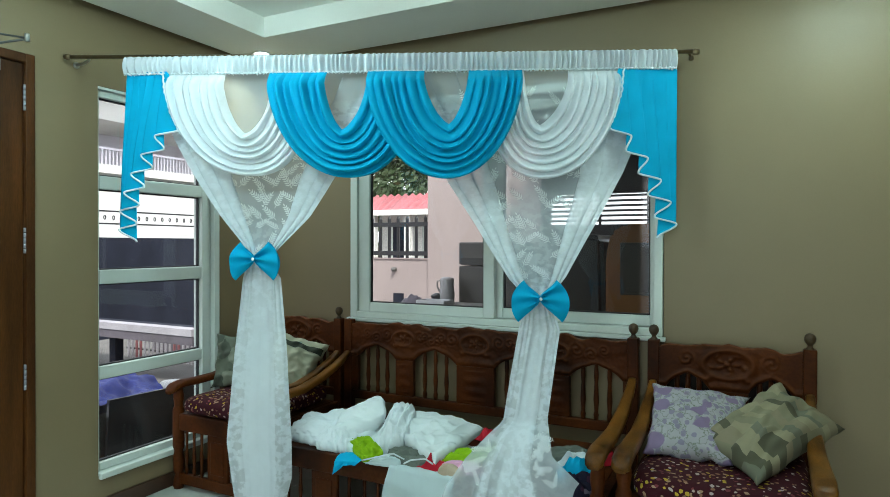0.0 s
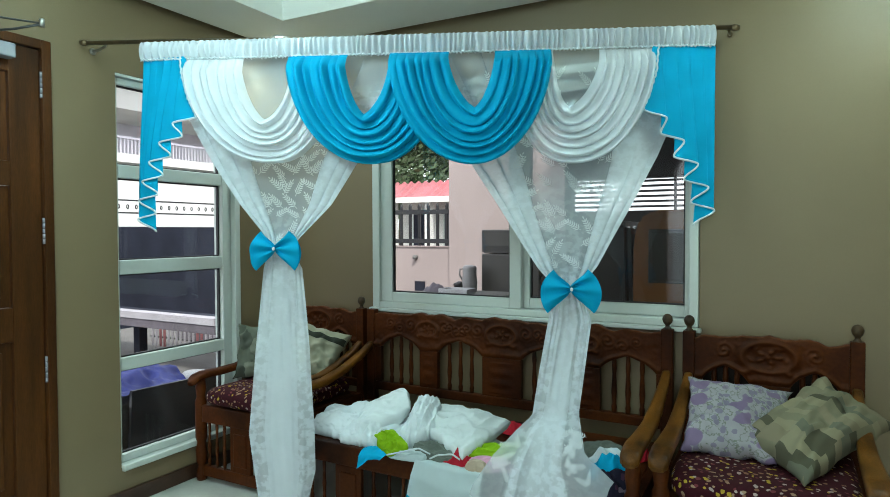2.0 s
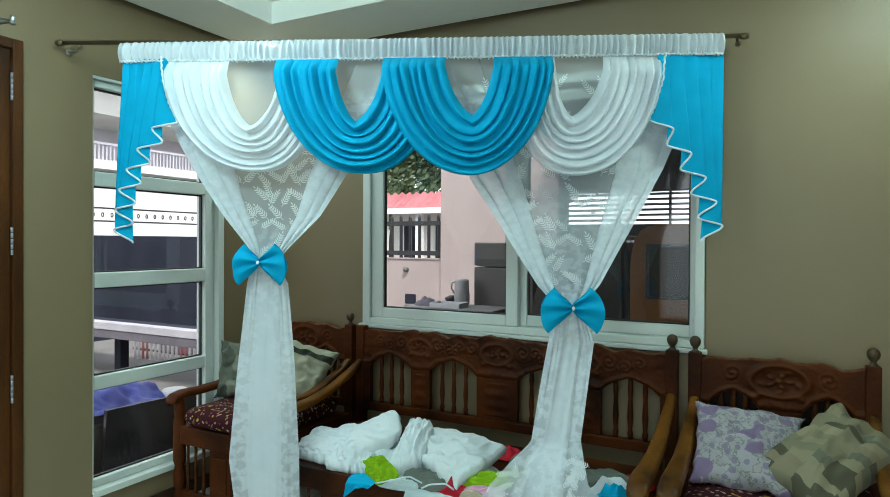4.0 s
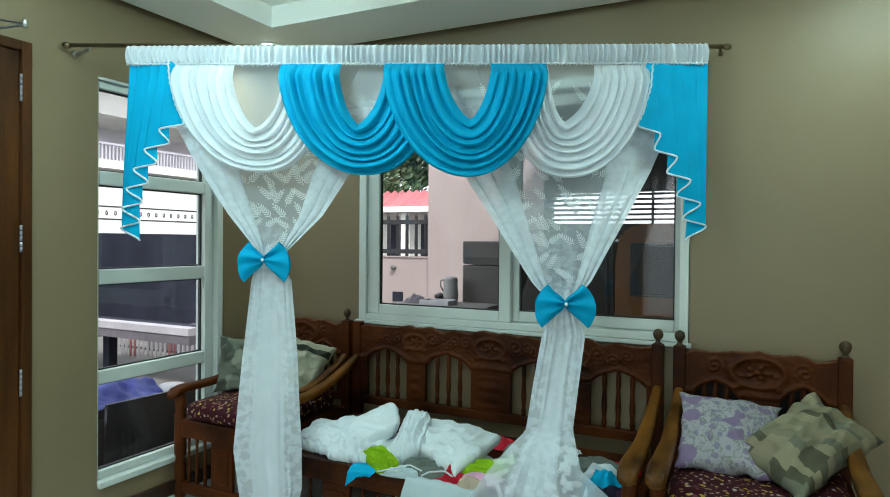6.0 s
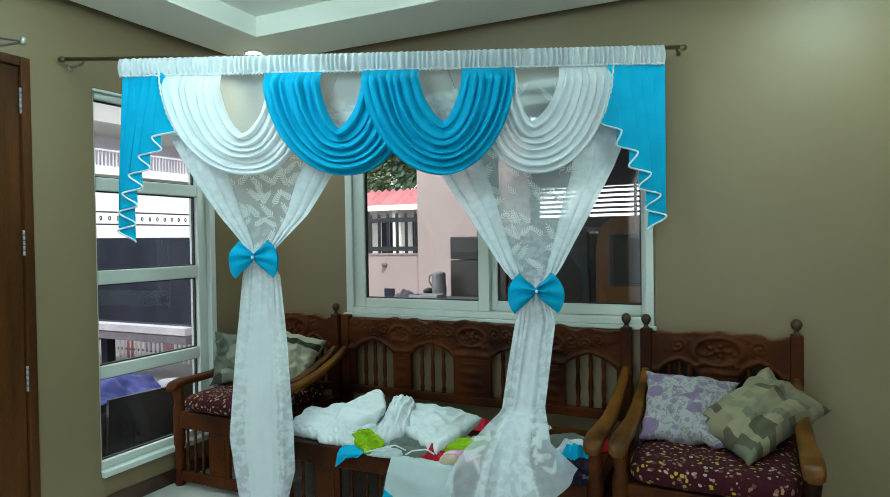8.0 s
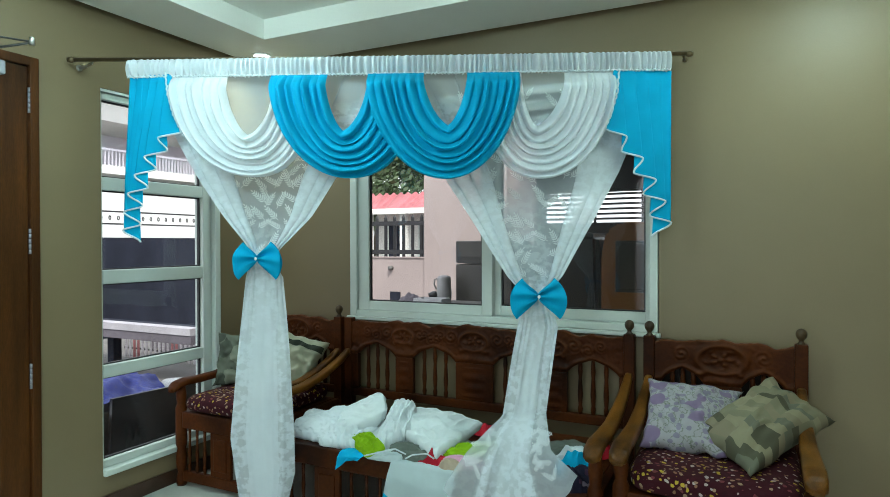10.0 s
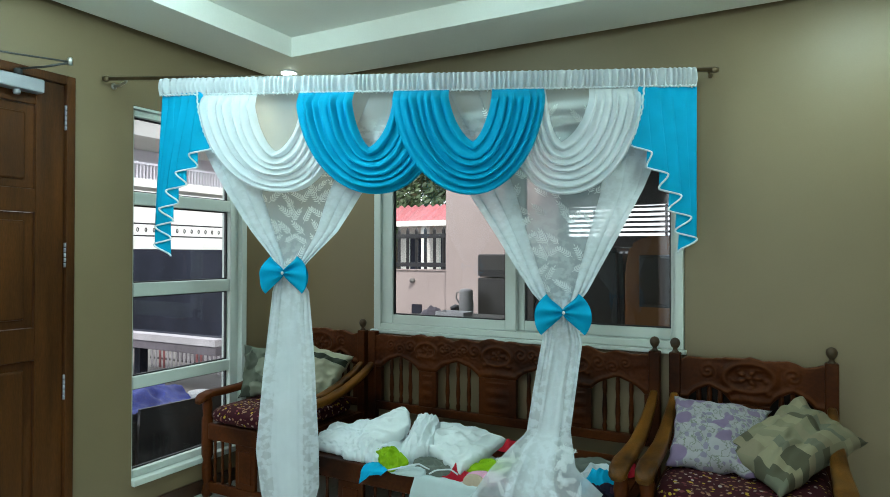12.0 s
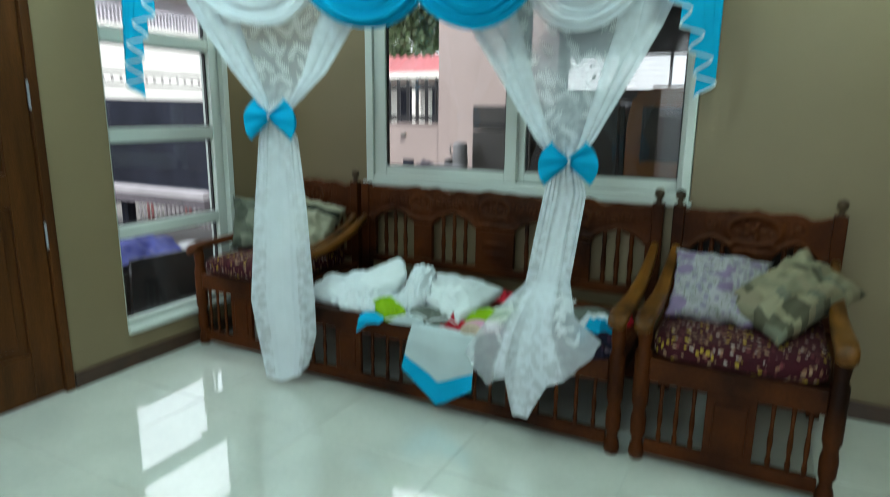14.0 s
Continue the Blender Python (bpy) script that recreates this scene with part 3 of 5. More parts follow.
# lace along the free edges of the white swags
for pts in ([(0.455, 2.06), (0.462, 1.97), (0.49, 1.87), (0.53, 1.79), (0.60, 1.71), (0.66, 1.665)], [(2.455, 2.06), (2.448, 1.96), (2.42, 1.86), (2.38, 1.775), (2.32, 1.70), (2.26, 1.65)]):
    e_bm = bmesh.new()
    tube([hang(table(k, [(i / 5, p[0]) for i, p in enumerate(pts)]) + 0.0015 * math.sin(k * 110), 0.074, table(k, [(i / 5, p[1]) for i, p in enumerate(pts)]) + 0.003 * math.cos(k * 140)) for k in np.linspace(0, 1, 160)], 0.004, e_bm, 5)
    part("lace_edging", e_bm, LACE, valance, "", True)


def sheer(rows, hem_rows, label, bow_at, bow_size, seed):
    """A lace panel gathered by a bow: rows of (height mark, left place, right place, fold depth, gathered 0..1)."""
    marks = [r[0] for r in rows]
    m0, m1 = marks[0], marks[-1]
    panel = thing("sheer_curtain", (bow_at.x, bow_at.y, 0.0), label, "curtain", "sheer curtain panels")

    def at(q, v):
        m = lerp(m0, m1, v)
        left = Vector([table(m, [(r[0], r[1][i]) for r in rows]) for i in range(3)])
        right = Vector([table(m, [(r[0], r[2][i]) for r in rows]) for i in range(3)])
        amp, gath = table(m, [(r[0], r[3]) for r in rows]), table(m, [(r[0], r[4]) for r in rows])
        side = min(q, 1 - q)
        if side < 0.3:
            k = side / 0.3
            g = 0.24 * k + 0.035 * math.sin(k * math.pi * 5) * (1 - 0.95 * gath)
            d = math.cos(k * math.pi * 5)
        else:
            k = (side - 0.3) / 0.2
            g = 0.24 + 0.26 * k + 0.008 * gath * math.sin(k * math.pi * 3)
            d = lerp(-0.9 + 0.9 * k, math.cos(math.pi * (5 + 3 * k)), gath)
        g = g if q < 0.5 else 1 - g
        d = lerp(d, 1.25 * noise.noise(Vector((q * 4.5, v * 1.3 + 4, seed))) + 0.14 * noise.noise(Vector((q * 13, v * 2.4, seed))) + 0.14 * math.sin(q * 11 + 2.5 * noise.noise(Vector((q * 3, v * 2.0, seed + 2)))), gath)
        p = left.lerp(right, g)
        soft = noise.noise(Vector((q * 7, v * 5, seed)))
        p = p + OUT * amp * (d + 0.5 * soft) + ALONG * 0.006 * soft * (right - left).length * 4
        if hem_rows and v > 0.86:
            p.z -= (v - 0.86) / 0.14 * table(q, hem_rows)
        return p
    fb = grid(140, 90, at)
    layer = fb.verts.layers.float.new("gather")
    fb.verts.ensure_lookup_table()
    for j in range(90):
        gath = table(lerp(m0, m1, j / 89), [(r[0], r[4]) for r in rows])
        for i in range(140):
            side = min(i / 139, 1 - i / 139)
            fade = min(1.0, max(0.0, (j / 89 - 0.06) / 0.14))
            band = fade if side < 0.26 else fade * max(0.0, 1 - (side - 0.26) / 0.05)
            hem_band = lerp(0.95, 0.55, min(1.0, max(0.0, j / 89 - 0.5) / 0.3)) if side < 0.3 else lerp(0.95, 1.08, min(1.0, (side - 0.3) / 0.1))
            spread = 1.0 if seed == 11 else 1 - 0.45 * max(0.0, (j / 89 - 0.76) / 0.24)
            if seed == 12:
                spread *= 1 - 0.9 * min(1.0, max(0.0, (j / 89 - 0.80) / 0.1)) * (1 - min(1.0, max(0.0, (side - 0.24) / 0.1)))
            fb.verts[j * 140 + i][layer] = spread * lerp(0.84 * band, 0.95 * hem_band, gath)
    fabric = part("fabric", fb, SHEER, panel, "", True)
    # leaf sprigs worked into the net
    rnd = random.Random(seed)
    emb = bmesh.new()
    reach = 0.37 if seed == 11 else 0.47
    spots = []
    for row in range(13):
        for col in range(9):
            spots.append((0.27 + 0.46 * (col + 0.5 * (row % 2) + rnd.uniform(-0.2, 0.2)) / 8.5, 0.02 + reach * (row + rnd.uniform(-0.25, 0.25)) / 12))
    spots = [(q0, v0) for q0, v0 in spots if 0.26 < q0 < 0.74 and v0 > (0.15 if seed == 11 else 0.03) and rnd.random() < 1.1 - 0.7 * v0 / reach]
    if seed == 12:
        spots += [(rnd.choice((0.0, 0.75)) + rnd.uniform(0.06, 0.19), rnd.uniform(0.86, 0.955)) for _ in range(26)]
    for q0, v0 in spots:
        # the sprig lies in the cloth's own surface
        side_way = (at(min(1.0, q0 + 0.03), v0) - at(max(0.0, q0 - 0.03), v0)).normalized()
        up_way = (at(q0, max(0.0, v0 - 0.015)) - at(q0, min(1.0, v0 + 0.015))).normalized() if v0 > 0.8 else Vector((0, 0, 1))
        side_way = side_way if v0 > 0.8 else ALONG
        face = side_way.cross(up_way).normalized()
        face = face if face.dot(OUT) > 0 else -face
        c = at(q0, v0) + face * (0.012 if v0 < 0.8 else 0.008)
        turn = rnd.choice((-1, 1)) * rnd.uniform(0.4, 1.1)
        stem = side_way * math.sin(turn) + up_way * math.cos(turn)
        cross = side_way * math.cos(turn) - up_way * math.sin(turn)
        size = rnd.uniform(0.72, 0.9) if v0 < 0.8 else rnd.uniform(0.6, 0.75)
        for i in range(7):
            for sgn in (-1, 1) if i < 6 else (0,):
                way = (stem * 0.7 + cross * sgn * 0.75).normalized()
                nor = way.cross(face)
                root = c + stem * (i * 0.0125 * size - 0.04)
                ln, wd = 0.027 * size * (1 - 0.06 * i), 0.0033 * size
                emb.faces.new([emb.verts.new(root + way * ln * a + nor * wd * b) for a, b in ((0.05, 0), (0.35, 1), (0.7, 0.8), (1, 0), (0.7, -0.8), (0.35, -1))])
        emb.faces.new([emb.verts.new(c + stem * a + cross * b) for a, b in ((-0.062 * size, -0.0012), (0.03 * size, -0.0012), (0.03 * size, 0.0012), (-0.062 * size, 0.0012))])
    part("embroidery", emb, LEAF, fabric, "white embroidered leaf sprigs")["kind"] = "stuff"
    # the bow
    bow = bmesh.new()
    w, hgt = bow_size
    tie = part("tieback_bow", tube([bow_at + ALONG * 0.05 * math.cos(a) + OUT * (0.03 * math.sin(a) - 0.025) for a in np.linspace(0, 2 * math.pi, 24)], 0.008, bow, 6), BLUE, panel, "turquoise cloth bow gathering the panel", True)
    for sgn in (-1, 1):
        def wing(u, v):
            # u: round the loop (front and back), v: from the knot outwards
            front = 1 if u < 0.5 else -1
            y = (4 * u - 1) if u < 0.5 else (3 - 4 * u)
            spread = lerp(0.12, 1.08, v ** 0.72)
            x = v * w * (1 - 0.34 * abs(y + 0.15) ** 2.4 * v) * sgn
            zz = y * hgt * 0.5 * spread - 0.008 * v
            th = (0.004 + 0.030 * math.sin(v * math.pi * 0.8)) * max(0.0, 1 - y * y) ** 0.5
            pleat = 0.012 * math.sin(y * 8 + sgn) * (1 - v) ** 0.7 + 0.005 * math.sin(y * 6 + 1.3 + sgn)
            return bow_at + ALONG * x + OUT * (0.026 + front * th * 0.6 + pleat * front) + Vector((0, 0, zz))
        part("wing", grid(48, 14, wing), BLUE, tie, "", True)
    kn = bmesh.new()
    bmesh.ops.create_uvsphere(kn, u_segments=14, v_segments=10, radius=0.0065)
    for vtx in kn.verts:
        vtx.co = bow_at + OUT * 0.05 + Vector((vtx.co.x, vtx.co.y, vtx.co.z * 1.2))
    part("knot", kn, PEARL, tie, "small white pearl knot", True)


left_rows = [(0.0, hang(0.29, -0.012, 2.07), hang(1.56, -0.012, 2.07), 0.006, 0.0),
             (0.35, hang(0.50, 0.0, 1.72), hang(1.30, 0.0, 1.72), 0.010, 0.0),
             (0.47, hang(0.575, 0.0, 1.60), hang(1.20, 0.0, 1.60), 0.012, 0.0),
             (0.65, hang(0.695, 0.0, 1.42), hang(1.085, 0.0, 1.42), 0.013, 0.0),
             (0.78, hang(0.80, 0.01, 1.29), hang(0.96, 0.01, 1.29), 0.014, 0.15),
             (0.835, hang(0.815, 0.015, 1.234), hang(0.91, 0.015, 1.234), 0.012, 0.6),
             (0.92, hang(0.79, 0.015, 1.15), hang(0.958, 0.015, 1.15), 0.014, 0.8),
             (1.27, hang(0.748, 0.01, 0.80), hang(0.985, 0.01, 0.80), 0.012, 1.0),
             (1.65, hang(0.712, 0.01, 0.42), hang(1.003, 0.01, 0.42), 0.013, 1.0),
             (1.83, hang(0.735, 0.01, 0.24), hang(1.005, 0.01, 0.24), 0.013, 1.0),
             (2.05, hang(0.765, 0.01, 0.025), hang(0.965, 0.01, 0.025), 0.013, 1.0)]
sheer(left_rows, [(0, -0.02), (0.4, 0.0), (0.7, -0.03), (1, -0.08)], "white lace curtain panel gathered with a turquoise bow, reaching the floor", hang(0.855, 0.03, 1.236), (0.108, 0.16), 11)
right_rows = [(0.0, hang(1.42, -0.012, 2.07), hang(2.66, -0.012, 2.07), 0.006, 0.0),
              (0.49, hang(1.706, 0.0, 1.575), hang(2.475, 0.0, 1.62), 0.008, 0.0),
              (0.92, hang(1.965, 0.11, 1.155), hang(2.205, 0.11, 1.165), 0.016, 0.15),
              (0.99, hang(2.035, 0.125, 1.077), hang(2.135, 0.125, 1.077), 0.012, 0.6),
              (1.12, hang(2.005, 0.135, 0.945), hang(2.178, 0.135, 0.945), 0.016, 0.8),
              (1.50, Vector((1.89, -0.63, 0.575)), Vector((2.07, -0.60, 0.60)), 0.014, 1.0),
              (1.66, Vector((1.80, -0.815, 0.475)), Vector((2.15, -0.80, 0.52)), 0.016, 1.0),
              (1.76, Vector((1.755, -0.895, 0.40)), Vector((2.24, -0.87, 0.49)), 0.016, 0.9),
              (1.82, Vector((1.745, -0.90, 0.37)), Vector((2.275, -0.89, 0.475)), 0.014, 0.8)]
sheer(right_rows, [(0, 0.04), (0.22, 0.17), (0.36, 0.14), (0.42, 0.30), (0.52, 0.31), (0.6, 0.17), (0.72, 0.15), (0.86, 0.09), (1, 0.0)], "white lace curtain panel with turquoise bow draped over the bench", hang(2.09, 0.15, 1.077), (0.118, 0.165), 12)


# ---- carved wooden seats ----
def crest_bm(x0, x1, z_low, z_top, bays, rosettes, y):
    """A carved top rail: scalloped top, arches over the bays, relief on the face."""
    n = int((x1 - x0) / 0.0045)
    m = 34

    def low(x):
        z = z_low
        for a, b in bays:
            if a < x < b:
                k = (x - a) / (b - a) * 2 - 1
                z = max(z, z_low + 0.055 * (1 - abs(k) ** 2.6) + 0.012 * math.exp(-(k * 4) ** 2))
        return z

    def high(x):
        z = z_top - 0.018 + 0.01 * abs(math.sin((x - x0) * 19)) + 0.008 * math.sin((x - x0) * 47) * 0.5
        for c, r in rosettes:
            z += 0.012 * math.exp(-(((x - c) / (r * 1.6)) ** 4))
        return z + 0.004 * noise.noise(Vector((x * 40, 0, 3)))

    def relief(x, z):
        d = 0.0
        best = 9.0
        for c, r in rosettes:
            zc = (z_low + z_top) / 2 + 0.018
            dx, dz = (x - c) / r, (z - zc) / (r * 0.62)
            q = math.hypot(dx, dz)
            best = min(best, q)
            if q < 1.35:
                d += 0.010 * math.exp(-((q - 1.05) / 0.16) ** 2)
                if q < 0.9:
                    # a sunk oval with a flower of five petals between leaves
                    ang = math.atan2(dz, dx)
                    d -= 0.006 * (1 - (q / 0.9) ** 6)
                    d += 0.015 * max(0.0, math.cos(5 * ang)) ** 0.7 * math.exp(-((q - 0.36) / 0.16) ** 2) + 0.013 * math.exp(-(q / 0.15) ** 2)
                    d += 0.009 * max(0.0, math.sin(5 * ang + 4 * q)) * math.exp(-((q - 0.72) / 0.12) ** 2)
            for sg in (-1, 1):
                d += 0.014 * math.exp(-(math.hypot(dx - sg * 0.85, dz + 1.05) / 0.22) ** 2)
        if best > 1.3:
            d += 0.0022 * math.sin(x * 38 + 2.4 * math.sin(z * 44)) * math.sin(z * 40 + 1.6 * math.sin(x * 23)) + 0.002 * noise.noise(Vector((x * 60, z * 60, 1)))
        for c, r in rosettes:
            for sg in (-1, 1):
                for far, lift, rad in ((1.75, 0.25, 0.042), (2.9, -0.1, 0.036), (3.9, 0.3, 0.032)):
                    ax, az = (x - (c + sg * far * max(r, 0.06))) * sg, z - ((z_low + z_top) / 2 + 0.02 + lift * 0.05)
                    q = math.hypot(ax, az) / rad
                    if q < 1:
                        d += 0.0085 * (0.5 + 0.5 * math.cos(math.atan2(az, ax) - 11 * q)) * (1 - q) ** 0.5
        if len(rosettes) == 1:
            d *= min(1.0, max(0.0, (min(x - x0, x1 - x) - 0.06) / 0.05))
        e = (z - low(x)) / max(0.001, high(x) - low(x))
        if e < 0.2:
            d += 0.008 * math.exp(-((e - 0.1) / 0.07) ** 2)
        return d

    bm = bmesh.new()

    def f(u, v):
        x = lerp(x0, x1, u)
        z = lerp(low(x), high(x), v)
        return Vector((x, y - 0.014 - relief(x, z), z))

    def back(u, v):
        x = lerp(x0, x1, u)
        return Vector((x, y + 0.016, lerp(low(x), high(x), v)))
    grid(n, m, f, bm)
    grid(n, 2, back, bm)
    bm.verts.ensure_lookup_table()
    off = n * m
    for i in range(n - 1):
        bm.faces.new((bm.verts[i + 1], bm.verts[i], bm.verts[off + i], bm.verts[off + i + 1]))
        a, b = n * (m - 1) + i, off + n + i
        bm.faces.new((bm.verts[a], bm.verts[a + 1], bm.verts[b + 1], bm.verts[b]))
    return bm


def settle(name, label, category, x0, x1, bays, rosettes, panels, seat_z, group, finials=(True, True), arm_mats=(None, None), front=-0.80, spindles=(), backed=False):
    """A carved seat against the back wall: posts, crest, slats, arms, seat frame and front with spindles."""
    t = thing(name, ((x0 + x1) / 2, -0.42, 0), label, category, group)
    yb = -0.085
    for x, fin in ((x0, finials[0]), (x1, finials[1])):
        p = part("back_post", box(x - 0.025, x + 0.025, yb - 0.022, yb + 0.024, 0.0, 0.875, bevel=0.005), CARVED, t)
        if fin:
            part("finial", lathe(x, yb, [(0.015, 0.872), (0.017, 0.878), (0.011, 0.884), (0.009, 0.890), (0.012, 0.895), (0.0185, 0.903), (0.022, 0.914), (0.022, 0.922), (0.0185, 0.932), (0.011, 0.939), (0.001, 0.942)], seg=16), WORNWOOD, p, "turned ball finial", True)
    part("crest_rail", crest_bm(x0 + 0.026, x1 - 0.026, 0.672, 0.868, bays, rosettes, yb), CREST, t, "deeply carved crest rail with scrolls and flowers", True)
    part("back_rail", box(x0 + 0.026, x1 - 0.026, yb - 0.018, yb + 0.018, 0.43, 0.475, bevel=0.004), CARVED, t)
    edges = [x0 + 0.026] + [v for b in bays for v in b] + [x1 - 0.026]
    for a, b in zip(edges[::2], edges[1::2]):
        pb = bmesh.new()
        box(a, b, yb - 0.015, yb + 0.015, 0.476, 0.671, pb, 0.003)
        if b - a > 0.07:
            cx, w = (a + b) / 2, (b - a) / 2
            grid(16, 20, lambda u, v: Vector((cx + (u - 0.5) * w * 1.3, yb - 0.0165 - 0.007 * abs(math.sin(u * math.pi)) * (0.6 + 0.4 * math.cos(v * 19)) * math.sin(v * math.pi) ** 0.3, 0.49 + v * 0.165)), pb)
        part("back_panel", pb, CARVED, t)
    # added near-black board, stands in for the shadowed hollow behind the bays
    if backed:
        part("bay_shade_board", box(x0 + 0.026, x1 - 0.026, yb + 0.018, yb + 0.028, 0.43, 0.80, bevel=0.002), SHADEWOOD, t, "added near-black board that shades the back bays")
    for a, b in bays:
        for k in (0.25, 0.5, 0.75):
            x = lerp(a, b, k)
            part("slat", lathe(x, yb + 0.002, [(0.010, 0.474), (0.013, 0.50), (0.009, 0.515), (0.0135, 0.57), (0.009, 0.65), (0.012, 0.68), (0.009, 0.735)], seg=8), CARVED, t, "", True)
    # seat frame
    for x in (x0, x1):
        lg = bmesh.new()
        lathe(x, front + 0.02, [(0.024, 0.0), (0.03, 0.02), (0.026, 0.05), (0.018, 0.075), (0.027, 0.10), (0.029, 0.16), (0.022, 0.2), (0.03, 0.225), (0.03, seat_z + 0.02), (0.022, seat_z + 0.04), (0.028, seat_z + 0.09), (0.02, 0.545)], lg, 14)
        part("front_leg", lg, CARVED, t, "", True)
        part("side_rail", box(x - 0.018, x + 0.018, front + 0.045, yb - 0.024, seat_z - 0.07, seat_z, bevel=0.004), CARVED, t)
    part("front_rail", box(x0 + 0.026, x1 - 0.026, front, front + 0.035, seat_z - 0.085, seat_z + 0.005, bevel=0.006), CARVED, t)
    part("seat_board", box(x0 + 0.02, x1 - 0.02, front + 0.036, yb - 0.02, seat_z - 0.02, seat_z, bevel=0.002), CARVED, t)
    # added board, hides the lit wall so the spindle gaps stay dark
    part("lower_shade_board", box(x0 + 0.026, x1 - 0.026, yb - 0.012, yb + 0.006, 0.02, seat_z - 0.03, bevel=0.002), CARVED, t)
    part("lower_rail", box(x0 + 0.026, x1 - 0.026, front + 0.004, front + 0.034, 0.03, 0.085, bevel=0.005), CARVED, t)
    for a, b in panels:
        pb = box(a, b, front + 0.008, front + 0.028, 0.086, seat_z - 0.086, bevel=0.003)
        box(a + 0.025, b - 0.025, front + 0.002, front + 0.012, 0.115, seat_z - 0.115, pb, 0.006)
        part("front_panel", pb, CARVED, t)
    for x in spindles:
        part("spindle", lathe(x, front + 0.018, [(0.007, 0.084), (0.010, 0.11), (0.006, 0.13), (0.0095, 0.18), (0.006, 0.24), (0.008, seat_z - 0.085)], seg=8), CARVED, t, "", True)
    # arms: a thick slab that dips and swells to a rounded front
    for x, m_arm in zip((x0, x1), arm_mats):
        prof = [(yb - 0.02, 0.70, 0.022), (-0.2, 0.655, 0.028), (-0.35, 0.605, 0.034), (-0.5, 0.575, 0.038), (-0.65, 0.572, 0.042), (-0.76, 0.575, 0.045), (-0.82, 0.565, 0.044), (-0.85, 0.545, 0.038)]

        def arm_f(u, v):
            k = v * (len(prof) - 1)
            yy = table(k, [(i, p[0]) for i, p in enumerate(prof)]) * (front / -0.80)
            zz = table(k, [(i, p[1]) for i, p in enumerate(prof)])
            ww = table(k, [(i, p[2]) for i, p in enumerate(prof)])
            a = u * 2 * math.pi
            cx, cz = math.cos(a), math.sin(a)
            cx = math.copysign(abs(cx) ** 0.6, cx)
            cz = math.copysign(abs(cz) ** 0.6, cz)
            end = 1.0 if v < 0.97 else 0.75
            return Vector((x + cx * ww * 0.8 * end, yy, zz - 0.02 + cz * 0.019 * end))
        ab = grid(20, 40, arm_f, wrap=False)
        bmesh.ops.remove_doubles(ab, verts=ab.verts, dist=0.0005)
        bmesh.ops.holes_fill(ab, edges=ab.edges)
        part("armrest", ab, m_arm or CARVED, t, "worn honey-coloured armrest" if m_arm else "", True)
    return t


SEAT = 0.40
settle("wooden_bench", "dark carved wooden three-seat bench against the wall", "bench", 0.735, 2.315, [(0.80, 1.05), (1.16, 1.42), (1.63, 1.89), (2.02, 2.27)], [(1.10, 0.06), (1.525, 0.075), (1.95, 0.06)], [(1.03, 1.17), (1.45, 1.60), (1.88, 2.02)], SEAT - 0.03, "carved seats", (False, True), (HONEY, HONEY), -0.80,
       [0.82, 0.89, 0.96, 1.23, 1.31, 1.38, 1.66, 1.74, 1.81, 2.09, 2.17, 2.24])
settle("wooden_armchair", "dark carved wooden armchair with worn arms", "armchair", 2.405, 3.016, [(2.46, 2.64), (2.79, 2.96)], [(2.71, 0.095)], [(2.63, 2.79)], SEAT, "carved seats", (True, True), (HONEY, HONEY), -0.79,
       [2.48, 2.535, 2.59, 2.84, 2.90, 2.95], True)
settle("wooden_armchair", "dark carved wooden armchair in the room corner", "armchair", 0.065, 0.66, [(0.12, 0.30), (0.42, 0.60)], [(0.36, 0.09)], [(0.29, 0.43)], SEAT, "carved seats", (True, True), (None, HONEY), -0.72,
       [0.13, 0.185, 0.24, 0.49, 0.54, 0.59])


# ---- soft things on the seats ----
def cushion(name, label, x0, x1, y0, y1, z0, z1, material, seed):
    cx, cy, hx, hy = (x0 + x1) / 2, (y0 + y1) / 2, (x1 - x0) / 2, (y1 - y0) / 2

    def f(u, v):
        a, b = u * 2 * math.pi, (v - 0.5) * math.pi
        ca, sa = math.cos(a), math.sin(a)
        cb, sb = math.cos(b), math.sin(b)
        e = 0.28
        sx = math.copysign(abs(ca) ** e, ca) * abs(cb) ** e
        sy = math.copysign(abs(sa) ** e, sa) * abs(cb) ** e
        sz = math.copysign(abs(sb) ** 0.7, sb)
        p = Vector((cx + sx * hx, cy + sy * hy, lerp(z0, z1, 0.5 + 0.5 * sz)))
        if sz > 0:
            p.z += 0.012 * noise.noise(p * 6 + Vector((seed, 0, 0))) + 0.004 * noise.noise(p * 22)
        return p
    bm = grid(72, 30, f)
    bmesh.ops.remove_doubles(bm, verts=bm.verts, dist=0.0008)
    return solid(name, bm, material, label, "cushion", "seat cushions", smooth=True)


